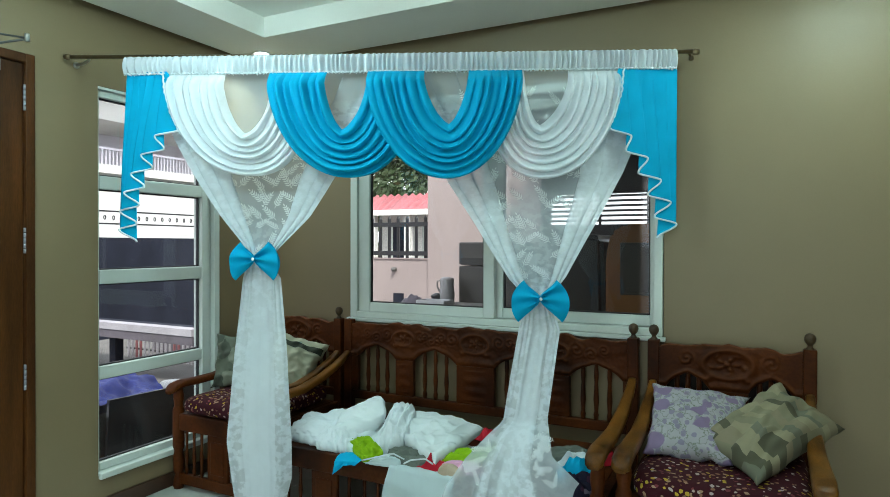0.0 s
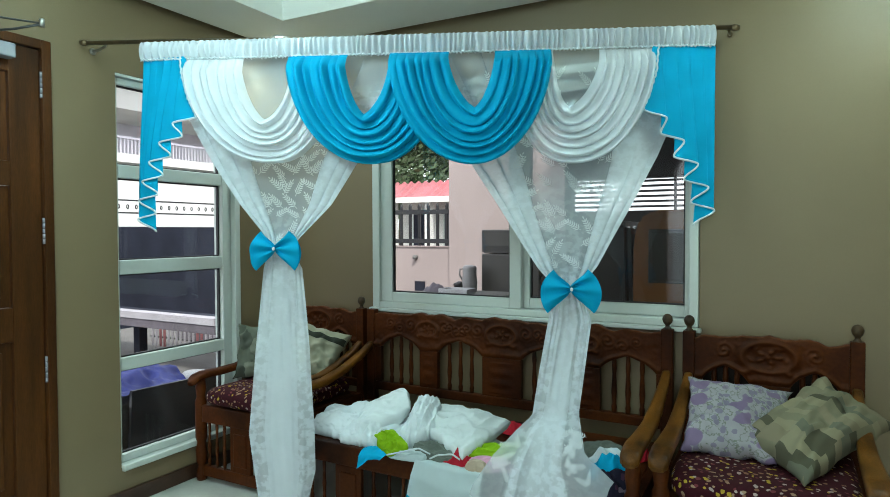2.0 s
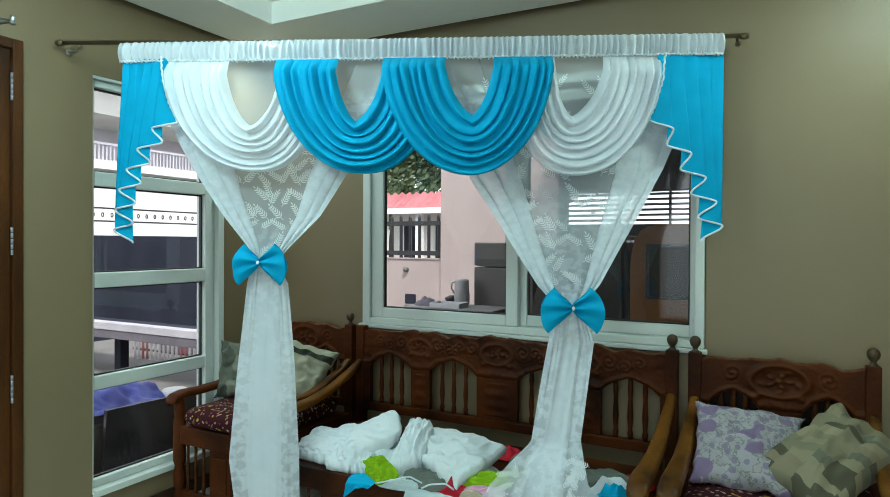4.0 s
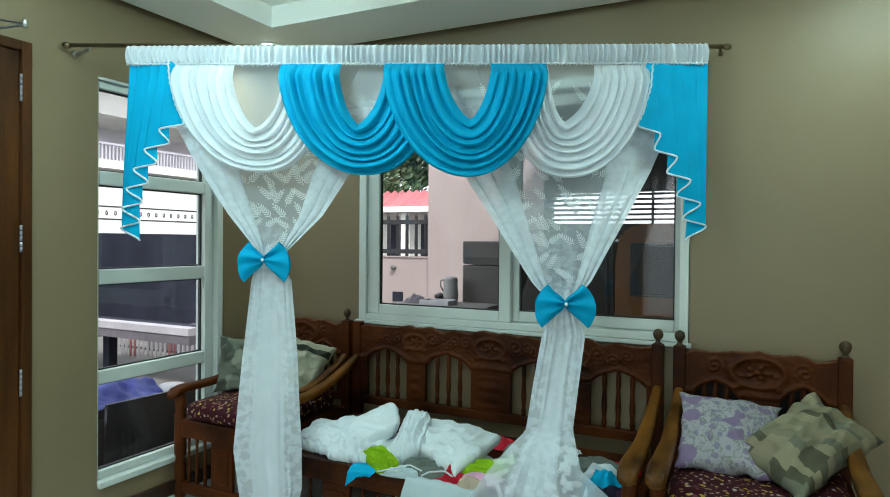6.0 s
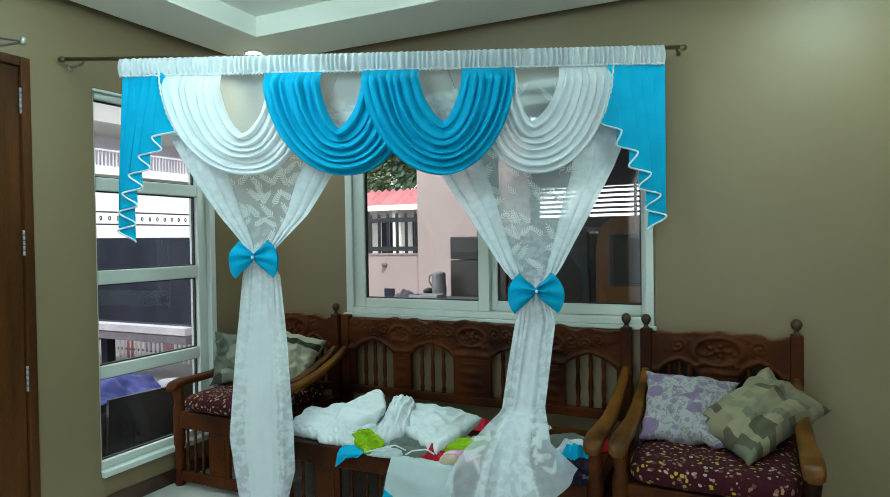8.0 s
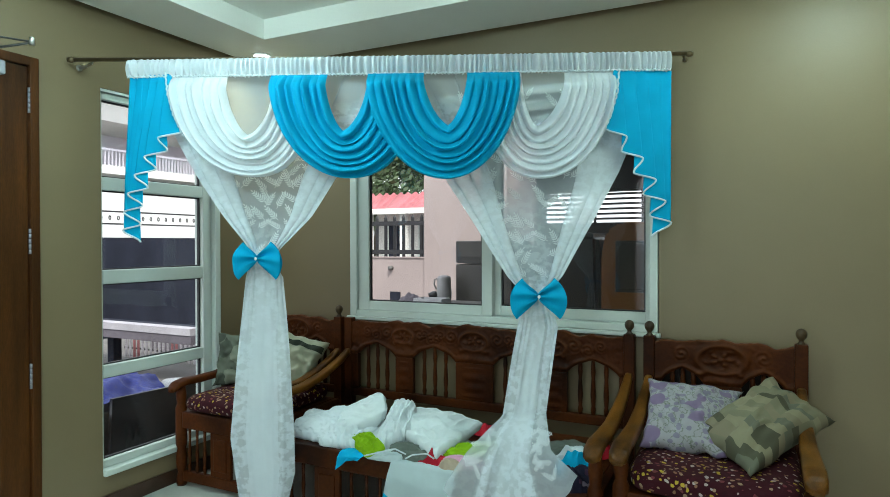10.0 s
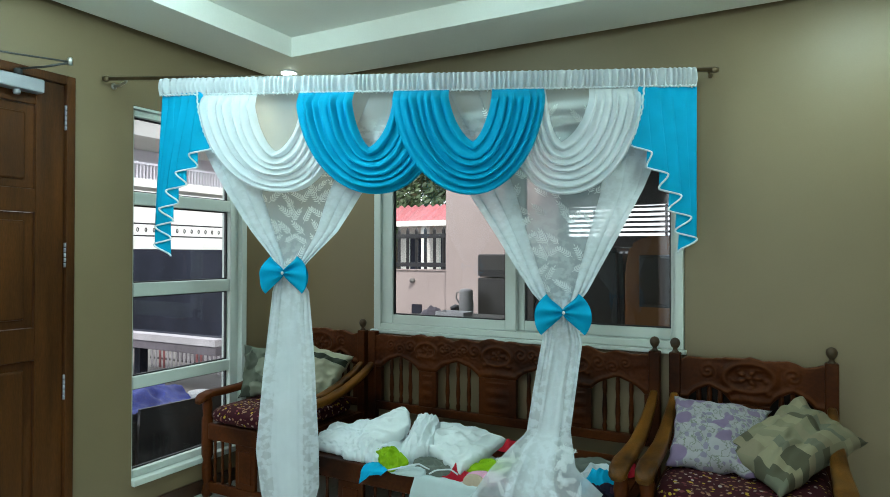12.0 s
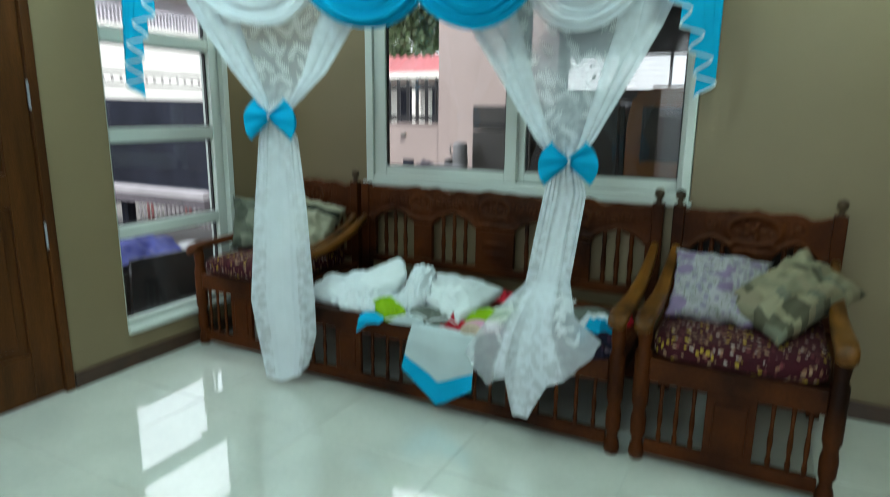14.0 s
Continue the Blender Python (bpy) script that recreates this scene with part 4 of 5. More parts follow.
def pillow(name, label, corners, thick, material, seed, group="scatter pillows", stripe=None):
    """A stuffed pillow between four corners (in order), puffed on both sides, with pinched ears."""
    a, b, c, d = [Vector(p) for p in corners]
    nor = (c - a).cross(d - b).normalized()

    def side(sign):
        def f(u, v):
            uu, vv = 2 * u - 1, 2 * v - 1
            k = 0.07
            pu = u + (0.5 - u) * k * (1 - abs(vv) ** 2) * abs(uu) * 1.6
            pv = v + (0.5 - v) * k * (1 - abs(uu) ** 2) * abs(vv) * 1.6
            pu += 0.03 * noise.noise(Vector((uu * 3.1, vv * 3.1, seed + 20)))
            pv += 0.03 * noise.noise(Vector((uu * 3.1, vv * 3.1, seed + 30)))
            p = a.lerp(b, pu).lerp(d.lerp(c, pu), pv) + nor * 0.022 * thick / 0.07 * noise.noise(Vector((uu * 2.6, vv * 2.6, seed + 40))) * max(abs(uu), abs(vv)) ** 3
            puff = max(0.0, (1 - uu ** 2) * (1 - vv ** 2)) ** 0.42
            w = noise.noise(Vector((uu * 2.2, vv * 2.2, seed))) * 0.42 + noise.noise(Vector((uu * 4.5, vv * 4.5, seed + 4))) * 0.26 - 0.12 * max(0.0, 1 - abs(noise.noise(Vector((uu * 1.6, vv * 1.6, seed + 8)))) * 6)
            ang = math.atan2(vv, uu)
            w += 0.10 * math.sin(ang * 14 + seed) * max(0.0, (abs(uu) + abs(vv)) / 2 - 0.35)
            return p + nor * sign * thick * puff * (1 + w)
        return f
    bm = grid(44, 44, side(1))
    grid(44, 44, side(-1), bm)
    uv = bm.loops.layers.uv.new("UVMap")
    bm.verts.index_update()
    for face in bm.faces:
        for lp in face.loops:
            k = lp.vert.index % (44 * 44)
            lp[uv].uv = ((k % 44) / 43, (k // 44) / 43)
    bmesh.ops.remove_doubles(bm, verts=bm.verts, dist=0.0004)
    ob = solid(name, bm, material, label, "pillow", group, smooth=True)
    if stripe:
        face = 1 if nor.dot(Vector((1, -1, 0.3))) > 0 else -1
        fr = side(face)
        part("stripe", grid(44, 5, lambda u, v: fr(u, stripe[0] + (stripe[1] - stripe[0]) * v) + nor * 0.004 * face), stripe[2], ob, "dark woven band", True)
    return ob


def checker(name, tones):
    m, nodes, links, bsdf = node_mat(name)
    sep = nodes.new("ShaderNodeSeparateXYZ")
    links.new(nodes.new("ShaderNodeTexCoord").outputs["UV"], sep.inputs[0])

    def sums(op, x, y=0.0, z=0.0):
        n = nodes.new("ShaderNodeMath")
        n.operation = op
        for k, val in enumerate((x, y, z)):
            if isinstance(val, float):
                n.inputs[k].default_value = val
            else:
                links.new(val, n.inputs[k])
        return n.outputs[0]
    # rows of long blocks with slanted sides, every other row leaning the other way
    rows = sums("MULTIPLY", sep.outputs[0], 4.4)
    row = sums("FLOOR", rows)
    lean = sums("MULTIPLY", sums("SUBTRACT", sums("FRACT", rows), 0.5), sums("MULTIPLY_ADD", sums("MODULO", row, 2.0), 1.0, -0.5))
    col = sums("FLOOR", sums("ADD", sums("MULTIPLY_ADD", sep.outputs[1], 12.0, lean), sums("MULTIPLY", row, 0.5)))
    cell = nodes.new("ShaderNodeCombineXYZ")
    links.new(row, cell.inputs[0])
    links.new(col, cell.inputs[1])
    dice = nodes.new("ShaderNodeTexWhiteNoise")
    dice.noise_dimensions = "2D"
    links.new(cell.outputs[0], dice.inputs["Vector"])
    tone = ramp(nodes, links, dice.outputs["Value"], [(k / len(tones), c) for k, c in enumerate(tones)])
    tone.node.color_ramp.interpolation = "CONSTANT"
    links.new(tone, bsdf.inputs["Base Color"])
    bsdf.inputs["Roughness"].default_value = 0.8
    bsdf.inputs["Specular IOR Level"].default_value = 0.15
    th = noise_tex(nodes, links, 420, 2)
    b = nodes.new("ShaderNodeBump")
    b.inputs["Strength"].default_value, b.inputs["Distance"].default_value = 0.25, 0.001
    links.new(th.outputs["Fac"], b.inputs["Height"])
    links.new(b.outputs[0], bsdf.inputs["Normal"])
    return m


CHECK = checker("sage_check", ((0.22, 0.195, 0.125), (0.075, 0.07, 0.045), (0.17, 0.155, 0.10), (0.12, 0.12, 0.085), (0.19, 0.16, 0.105)))
CAMO = print_cloth("grey_green_print", (0.10, 0.115, 0.085), [(0.045, 0.053, 0.04), (0.17, 0.185, 0.14), (0.065, 0.075, 0.057)], 11, 0.5)
CREAM = cloth("cream_cloth", (0.31, 0.305, 0.22), 0.05)
BAND = cloth("dark_band", (0.03, 0.035, 0.025), 0.0)
cushion("seat_cushion", "dark maroon floral seat cushion on an armchair", 2.425, 2.995, -0.81, -0.12, SEAT, SEAT + 0.095, FLORAL, 1)
cushion("seat_cushion", "dark maroon floral seat cushion on the corner armchair", 0.085, 0.645, -0.735, -0.12, SEAT, SEAT + 0.10, FLORAL, 2)
pillow("pillow", "lilac and white floral pillow on the armchair", [(2.417, -0.21, 0.70), (2.80, -0.16, 0.67), (2.75, -0.56, 0.505), (2.435, -0.57, 0.505)], 0.065, LILAC, 3)
pillow("pillow", "sage and brown checked pillow leaning over the armrest", [(2.888, -0.15, 0.735), (3.13, -0.21, 0.60), (2.83, -0.73, 0.505), (2.62, -0.46, 0.56)], 0.075, CHECK, 4)
pillow("pillow", "grey-green patterned pillow on the corner armchair", [(0.06, -0.43, 0.79), (0.36, -0.30, 0.79), (0.36, -0.38, 0.49), (0.075, -0.49, 0.49)], 0.05, CAMO, 5)
pillow("pillow", "cream pillow with a dark band on the corner armchair", [(0.30, -0.20, 0.80), (0.655, -0.17, 0.735), (0.63, -0.33, 0.52), (0.30, -0.40, 0.50)], 0.08, CREAM, 6, stripe=(0.17, 0.29, BAND))

LIME = cloth("lime_cloth", (0.22, 0.40, 0.008), 0.1)
RED = cloth("red_cloth", (0.45, 0.015, 0.03), 0.1)
PINK = cloth("pink_cloth", (0.62, 0.32, 0.45), 0.1)
GREYCLOTH = cloth("grey_cloth", (0.13, 0.15, 0.13), 0.05)
PALE = cloth("pale_blue_cloth", (0.52, 0.62, 0.64), 0.2)
NAVY = print_cloth("dark_print", (0.012, 0.01, 0.022), [(0.15, 0.12, 0.16), (0.02, 0.015, 0.03), (0.05, 0.02, 0.04)], 30, 0.35)
BEIGE = cloth("beige_cloth", (0.45, 0.36, 0.27), 0.1)
BZ = SEAT - 0.03


def ridged(p, k, seed):
    return 1 - abs(noise.noise(p * k + Vector((seed * 7.3, seed, 0)))) * 2.4


def heap(label, cx, cy, rx, ry, h, material, seed, turn=0.0, z=BZ, folds=1.0, drop=None, category="clothes"):
    """A crumpled garment: an uneven outline and ridged folds over a soft mound; drop: the way its front edge hangs below."""
    ca, sa = math.cos(turn), math.sin(turn)

    def f(u, v):
        a = u * 2 * math.pi
        rim = 1 + 0.22 * noise.noise(Vector((math.cos(a) * 1.4, math.sin(a) * 1.4, seed))) + 0.07 * noise.noise(Vector((math.cos(a) * 5, math.sin(a) * 5, seed)))
        r = v * rim
        lx, ly = math.cos(a) * r * rx, math.sin(a) * r * ry
        x, y = cx + lx * ca - ly * sa, cy + lx * sa + ly * ca
        dome = max(0.0, 1 - v ** 2.2) ** 0.75
        fa = seed * 1.7
        q = Vector(((lx * math.cos(fa) - ly * math.sin(fa)) * 0.8, (lx * math.sin(fa) + ly * math.cos(fa)) * 2.8, 0.0))
        fold = 0.62 * ridged(q, 4.6, seed) + 0.34 * ridged(q, 9, seed + 2) + 0.08 * ridged(q, 22, seed + 5)
        zz = z + 0.004 + h * dome * (0.72 + 0.38 * noise.noise(Vector((x * 4, y * 4, seed)))) + 0.036 * folds * fold * min(1.0, (1 - v) * 5 + 0.25) * (0.4 + dome)
        zz = max(zz, z + 0.003 + 0.003 * (1 + math.sin(a * 5 + seed)) * (v > 0.8))
        if drop and y < drop[0]:
            over = drop[0] - y
            zz -= over * drop[1]
            y = drop[0] - over * 0.18
        return Vector((x, y, zz))
    bm = grid(120, 44, f)
    bmesh.ops.remove_doubles(bm, verts=bm.verts, dist=0.0006)
    return solid("garment", bm, material, label, category, "heap of clothes on the bench", smooth=True)


def sheet(label, corners, bulge, material, seed, crease=0.02, along=0.0, ruffle=0.0, fine=1.0, pin=0.2):
    """A garment thrown on the heap: four corners (in order), long creases at the angle along, a wavy or ruffled rim that turns down."""
    p0, p1, p2, p3 = [Vector(p) for p in corners]
    lean = (p2 - p0).cross(p3 - p1).normalized()
    lean = lean if lean.z > 0 else -lean
    n = 84

    def f(u, v):
        uu, vv = 2 * u - 1, 2 * v - 1
        ring = max(abs(uu), abs(vv))
        w = noise.noise(Vector((uu * 2.1, vv * 2.1, seed))) * 0.07 + ruffle * noise.noise(Vector((uu * 9, vv * 9, seed)))
        w -= pin * (uu * vv) ** 4
        ku, kv = 0.5 + uu * 0.5 * (1 + w), 0.5 + vv * 0.5 * (1 + w)
        p = p0.lerp(p1, ku).lerp(p3.lerp(p2, ku), kv)
        ca, sa = math.cos(along), math.sin(along)
        q = Vector(((uu * ca - vv * sa) * 0.7, (uu * sa + vv * ca) * 2.1 + 0.4 * noise.noise(Vector((uu * 1.5, vv * 1.5, seed + 9))), seed * 3.3))
        r1 = 1 - abs(noise.noise(q)) * 2.2
        r2 = 1 - abs(noise.noise(q * 1.9 + Vector((uu, -uu, 0)) * 0.9)) * 2.2
        r3 = noise.noise(Vector((uu * 6, vv * 6, seed)))
        r4 = 1 - abs(noise.noise(Vector((uu * 2.7 + 0.5 * vv, vv * 3.4 - uu, seed * 1.9)))) * 3.4
        dome = max(0.0, (1 - uu ** 2) * (1 - vv ** 2)) ** 0.45
        p = p + lean * (bulge * dome + crease * (0.6 * r1 + 0.38 * r2 + 0.14 * fine * r3 + 0.05 * r4) * (0.45 + 0.55 * dome))
        if ring > 0.93:
            p.z -= 0.012 * (ring - 0.93) / 0.07
        p.z = max(p.z, BZ + 0.005 + 0.001 * (seed % 5))
        return p
    bm = grid(n, n, f)
    # the rim tucks under, so that the cloth has a body
    rim = [e for e in bm.edges if e.is_boundary]
    low = bmesh.ops.extrude_edge_only(bm, edges=rim)["geom"]
    mid = (p0 + p1 + p2 + p3) / 4
    for g in low:
        if isinstance(g, bmesh.types.BMVert):
            g.co = Vector((lerp(g.co.x, mid.x, 0.08), lerp(g.co.y, mid.y, 0.08), max(BZ + 0.002, g.co.z - 0.03)))
    return solid("garment", bm, material, label, "clothes", "heap of clothes on the bench", smooth=True)


SMOOTHWHITE = cloth("white_shirt_cloth", (0.63, 0.69, 0.70), 0.1)
SHIRTWHITE = cloth("white_jersey_cloth", (0.61, 0.665, 0.69), 0.1)
heap("white crumpled garment under the heap", 1.20, -0.58, 0.38, 0.17, 0.055, SHIRTWHITE, 1)
heap("white crumpled garment under the heap", 1.55, -0.56, 0.17, 0.17, 0.05, SHIRTWHITE, 3)
sheet("white garment with a ruffled rim on the heap", [(0.80, -0.53, 0.435), (1.09, -0.47, 0.47), (1.19, -0.76, 0.395), (0.80, -0.735, 0.385)], 0.03, SHIRTWHITE, 2, 0.034, 0.5, 0.08)
sheet("white garment with bunched sleeves on the heap", [(0.97, -0.56, 0.44), (1.20, -0.53, 0.47), (1.27, -0.77, 0.385), (1.03, -0.79, 0.38)], 0.035, SHIRTWHITE, 7, 0.036, 0.9, 0.10)
sheet("white folded garment standing up from the heap", [(1.02, -0.57, 0.478), (1.22, -0.48, 0.582), (1.30, -0.58, 0.505), (1.12, -0.77, 0.41)], 0.026, SMOOTHWHITE, 4, 0.012, 2.2)
sheet("white narrow crumpled garment over the heap", [(1.275, -0.48, 0.53), (1.41, -0.49, 0.54), (1.47, -0.68, 0.44), (1.34, -0.78, 0.40)], 0.03, SHIRTWHITE, 5, 0.036, 1.4, 0.06)
sheet("white smooth folded shirt with a hanging corner", [(1.375, -0.46, 0.515), (1.72, -0.44, 0.478), (1.665, -0.80, 0.42), (1.425, -0.67, 0.455)], 0.012, SMOOTHWHITE, 6, 0.034, 0.7, 0.0, 0.3, 0.0)
sheet("bright lime green garment on the bench edge", [(1.175, -0.735, 0.41), (1.285, -0.70, 0.445), (1.42, -0.79, 0.425), (1.345, -0.825, 0.375)], 0.012, LIME, 8, 0.026, 0.3, 0.0, 0.3, 0.05)
sheet("bright lime green garment under white ones", [(1.64, -0.75, 0.405), (1.70, -0.64, 0.43), (1.86, -0.60, 0.452), (1.83, -0.73, 0.42)], 0.006, LIME, 9, 0.022, 1.4, 0.0, 0.3, 0.05)
sheet("grey printed garment under the heap", [(1.39, -0.72, 0.40), (1.60, -0.66, 0.41), (1.62, -0.80, 0.395), (1.44, -0.80, 0.39)], 0.012, GREYCLOTH, 12, 0.03, 0.4)
sheet("pale garment edge with thin straps on the bench", [(1.32, -0.785, 0.385), (1.46, -0.755, 0.405), (1.52, -0.81, 0.40), (1.34, -0.835, 0.365)], 0.008, PALE, 13, 0.014, 0.2)
for pts in ([(1.33, -0.83, 0.385), (1.40, -0.838, 0.41), (1.47, -0.81, 0.43), (1.52, -0.80, 0.41)], [(1.53, -0.82, 0.40), (1.57, -0.832, 0.425), (1.63, -0.82, 0.435), (1.66, -0.81, 0.415)]):
    solid("strap", tube([Vector([table(k, [(i / 3, p[m]) for i, p in enumerate(pts)]) for m in range(3)]) for k in np.linspace(0, 1, 14)], 0.0035, seg=6), SHIRTWHITE, "thin white cloth strap on the clothes heap", "strap", "heap of clothes on the bench", smooth=True)
heap("pink folded garment on the bench", 1.745, -0.745, 0.13, 0.06, 0.03, PINK, 7, 0.15, z=BZ + 0.008, folds=0.6)
heap("red garment at the bench edge", 1.635, -0.775, 0.075, 0.05, 0.035, RED, 8, -0.1, z=BZ + 0.006, drop=(-0.80, 1.2))
heap("beige garment at the bench edge", 1.725, -0.79, 0.06, 0.03, 0.02, BEIGE, 9, z=BZ + 0.004)
heap("red garment behind the white ones", 1.63, -0.27, 0.12, 0.06, 0.03, RED, 10, folds=0.5)
heap("grey garment on the bench", 1.80, -0.45, 0.08, 0.1, 0.07, GREYCLOTH, 11)
heap("grey folded garment near the bench arm", 2.12, -0.42, 0.15, 0.09, 0.05, GREYCLOTH, 13)
heap("turquoise garment near the bench arm", 2.20, -0.60, 0.09, 0.07, 0.07, BLUE, 14, 0.4)
heap("dark printed garment near the bench arm", 2.235, -0.72, 0.07, 0.09, 0.065, NAVY, 15)
heap("white garment near the bench arm", 2.16, -0.50, 0.09, 0.03, 0.02, SHIRTWHITE, 17, 0.5, z=BZ + 0.02)
heap("red garment near the bench arm", 2.23, -0.35, 0.06, 0.06, 0.06, RED, 16)


def draped(label, corners, material, seed, tip=None):
    """A cloth that lies on the seat and hangs down in front of it."""
    xs0, xs1, bottom_l, bottom_r, dip = corners

    def f(u, v):
        x = lerp(lerp(xs0, xs1, u), lerp(bottom_l[0], bottom_r[0], u), v)
        zb = lerp(bottom_l[1], bottom_r[1], u) - dip * (1 - abs(2 * u - 1))
        w = 0.006 * math.sin(u * 11 + seed) * v + 0.004 * noise.noise(Vector((u * 5, v * 4, seed)))
        if v < 0.25:
            k = v / 0.25
            return Vector((x, lerp(-0.70, -0.815, k), BZ + 0.016 + 0.006 * noise.noise(Vector((u * 8, k, seed)))))
        k = (v - 0.25) / 0.75
        return Vector((x, -0.822 - 0.016 * min(1, k * 4) - w, lerp(BZ + 0.012, zb, k ** 0.92)))
    ob = solid("hanging_cloth", grid(28, 40, f), material, label, "clothes", "heap of clothes on the bench", smooth=True)
    if tip:
        part("hem_panel", grid(28, 12, lambda u, v: f(u, lerp(tip[0], 1.0, v)) + Vector((0, -0.003, 0))), tip[1], ob, "turquoise pointed hem", True)
    return ob


draped("pale cloth with turquoise point hanging off the bench", (1.475, 1.765, (1.42, 0.185), (1.75, 0.145), 0.12), PALE, 1, (0.74, BLUE))
draped("turquoise cloth corner hanging off the bench", (1.20, 1.33, (1.185, 0.305), (1.30, 0.36), -0.02), BLUE, 2)

# ---- outside ----
CONCRETE = mat("concrete", (0.156, 0.150, 0.143), 0.85, 0.2, 2.5, 40, 0.3)
PINKWALL = mat("pink_render", (0.336, 0.273, 0.261), 0.85, 0.08, 1.5, 50, 0.2)
GREYWALL = mat("blue_grey_wall", (0.021, 0.024, 0.037), 0.85, 0.3, 3.0, 40, 0.2, stretch=(1.0, 1.0, 0.35), spec=0.15)
# carport render, the dim interior's shade is put into this near-black colour
DARK = mat("shaded_render", (0.035, 0.029, 0.028), 0.85, 0.25, 3.0, 40, 0.2)
IRON = mat("black_iron", (0.015, 0.015, 0.018), 0.5, 0.2, 9, 80, 0.1)
REDROOF = mat("red_roof_sheet", (0.396, 0.120, 0.132), 0.45, 0.15, 3.0, 40, 0.1)
HOUSEWHITE = mat("house_white", (0.75, 0.74, 0.70), 0.8, 0.08, 2.0, 40, 0.1)
LILACWALL = mat("lilac_render", (0.66, 0.63, 0.70), 0.85, 0.12, 2.0, 40, 0.1)
ORANGE = mat("van_paint", (0.176, 0.068, 0.016), 0.3, 0.1, 3.0, 60, 0.02, coat=0.5)
BLACKPAINT = mat("black_paint", (0.010, 0.010, 0.012), 0.45, 0.2, 4.0, 60, 0.02, coat=0.3)
TARP = mat("blue_tarpaulin", (0.012, 0.028, 0.24), 0.55, 0.25, 9.0, 60, 0.2)
APPLIANCE = mat("dark_grey_metal", (0.055, 0.05, 0.048), 0.45, 0.15, 6.0, 80, 0.05)
PLASTIC = mat("white_plastic", (0.45, 0.45, 0.46), 0.4, 0.08, 8.0, 80, 0.05)
PALEPLASTIC = mat("pale_grey_plastic", (0.26, 0.25, 0.25), 0.45, 0.12, 8.0, 80, 0.05)
MAUVE = mat("mauve_grey", (0.10, 0.088, 0.105), 0.85, 0.2, 4.0, 50, 0.15)
LEDGE = mat("weathered_white", (0.33, 0.315, 0.34), 0.85, 0.15, 4.0, 50, 0.15)
LEAVES = mat("leaves", (0.039, 0.072, 0.023), 0.6, 0.4, 6.0, 50, 0.1)
BARK = mat("bark", (0.10, 0.075, 0.05), 0.9, 0.3, 9.0, 40, 0.4)

g = bmesh.new()
bmesh.ops.create_grid(g, x_segments=2, y_segments=2, size=400)
bmesh.ops.translate(g, verts=g.verts, vec=(0, 0, -0.12))
solid("ground", g, CONCRETE, "grey concrete yard around the house", "ground", kind="structure")

# boundary wall behind the house, fence on its low stretch
low = thing("boundary_wall", (-3.0, 4.45, -0.12), "pinkish white low yard wall", "wall")
wb2 = box(-3.3, -1.17, 4.40, 4.55, -0.12, 1.10)
box(-3.3, -1.17, 4.385, 4.565, 1.10, 1.115, wb2)
part("wall_body", wb2, PINKWALL, low)
# vent hole as a flat block, the recess's shade put into its colour
hb = box(-1.72, -1.56, 4.385, 4.41, 0.50, 0.63)
part("vent", hb, GREYWALL, low, "small square vent, its hole drawn as a dark block")
part("pipe_stub", tube([(-1.70, 4.41, 0.96), (-1.70, 4.34, 0.96)], 0.03, seg=12), CONCRETE, low, "", True)
part("ledge", box(-1.62, -1.46, 4.2, 4.40, 0.47, 0.50, bevel=0.004), CONCRETE, low)
tall = thing("tall_wall", (-0.4, 4.5, -0.12), "tall pinkish rendered wall", "wall")
part("wall_body", box(-1.16, 0.42, 4.35, 4.55, -0.12, 3.1), PINKWALL, tall)
part("pilaster", box(-0.12, 0.05, 4.30, 4.35, -0.12, 3.1, bevel=0.005), PINKWALL, tall)
fence = thing("iron_fence", (-3.5, 4.47, 1.115), "black iron fence with upright bars on the wall", "fence")
for z in (1.15, 1.55):
    part("rail", box(-3.3, -1.17, 4.45, 4.50, z, z + 0.06), IRON, fence)
for i in range(14):
    x = -1.26 - i * 0.145
    part("bar", tube([(x, 4.475, 1.115), (x, 4.475, 1.66), (x, 4.475, 1.70)], [0.024, 0.024, 0.008], seg=6), IRON, fence)

house = thing("white_house", (-5.5, 10.5, -0.12), "white bungalow with a red corrugated roof", "house")
part("wall", box(-5.0, -2.2, 9.2, 10.4, -0.12, 2.15), HOUSEWHITE, house)


def roof_sheet(u, v):
    x = lerp(-5.15 - 1.0 * v, -1.8, u)
    return Vector((x, lerp(8.6, 10.6, v), lerp(2.04, 2.56, v) + 0.03 * math.sin(x * 30)))


part("roof", grid(160, 2, roof_sheet), REDROOF, house, "faded red corrugated roof", True)
part("fascia", box(-5.1, -1.8, 8.58, 8.62, 1.94, 2.06), HOUSEWHITE, house)
for x in (-5.6, -4.7, -3.9, -3.0):
    w_ob = part("window", box(x, x + 0.5, 9.15, 9.21, 0.9, 1.8), FRAME, house)
    part("pane", box(x + 0.05, x + 0.45, 9.14, 9.152, 0.95, 1.75), GREYWALL, w_ob)
for x in (-5.0, -4.1, -3.35):
    part("porch_post", box(x, x + 0.14, 8.7, 8.84, -0.12, 2.0), HOUSEWHITE, house)


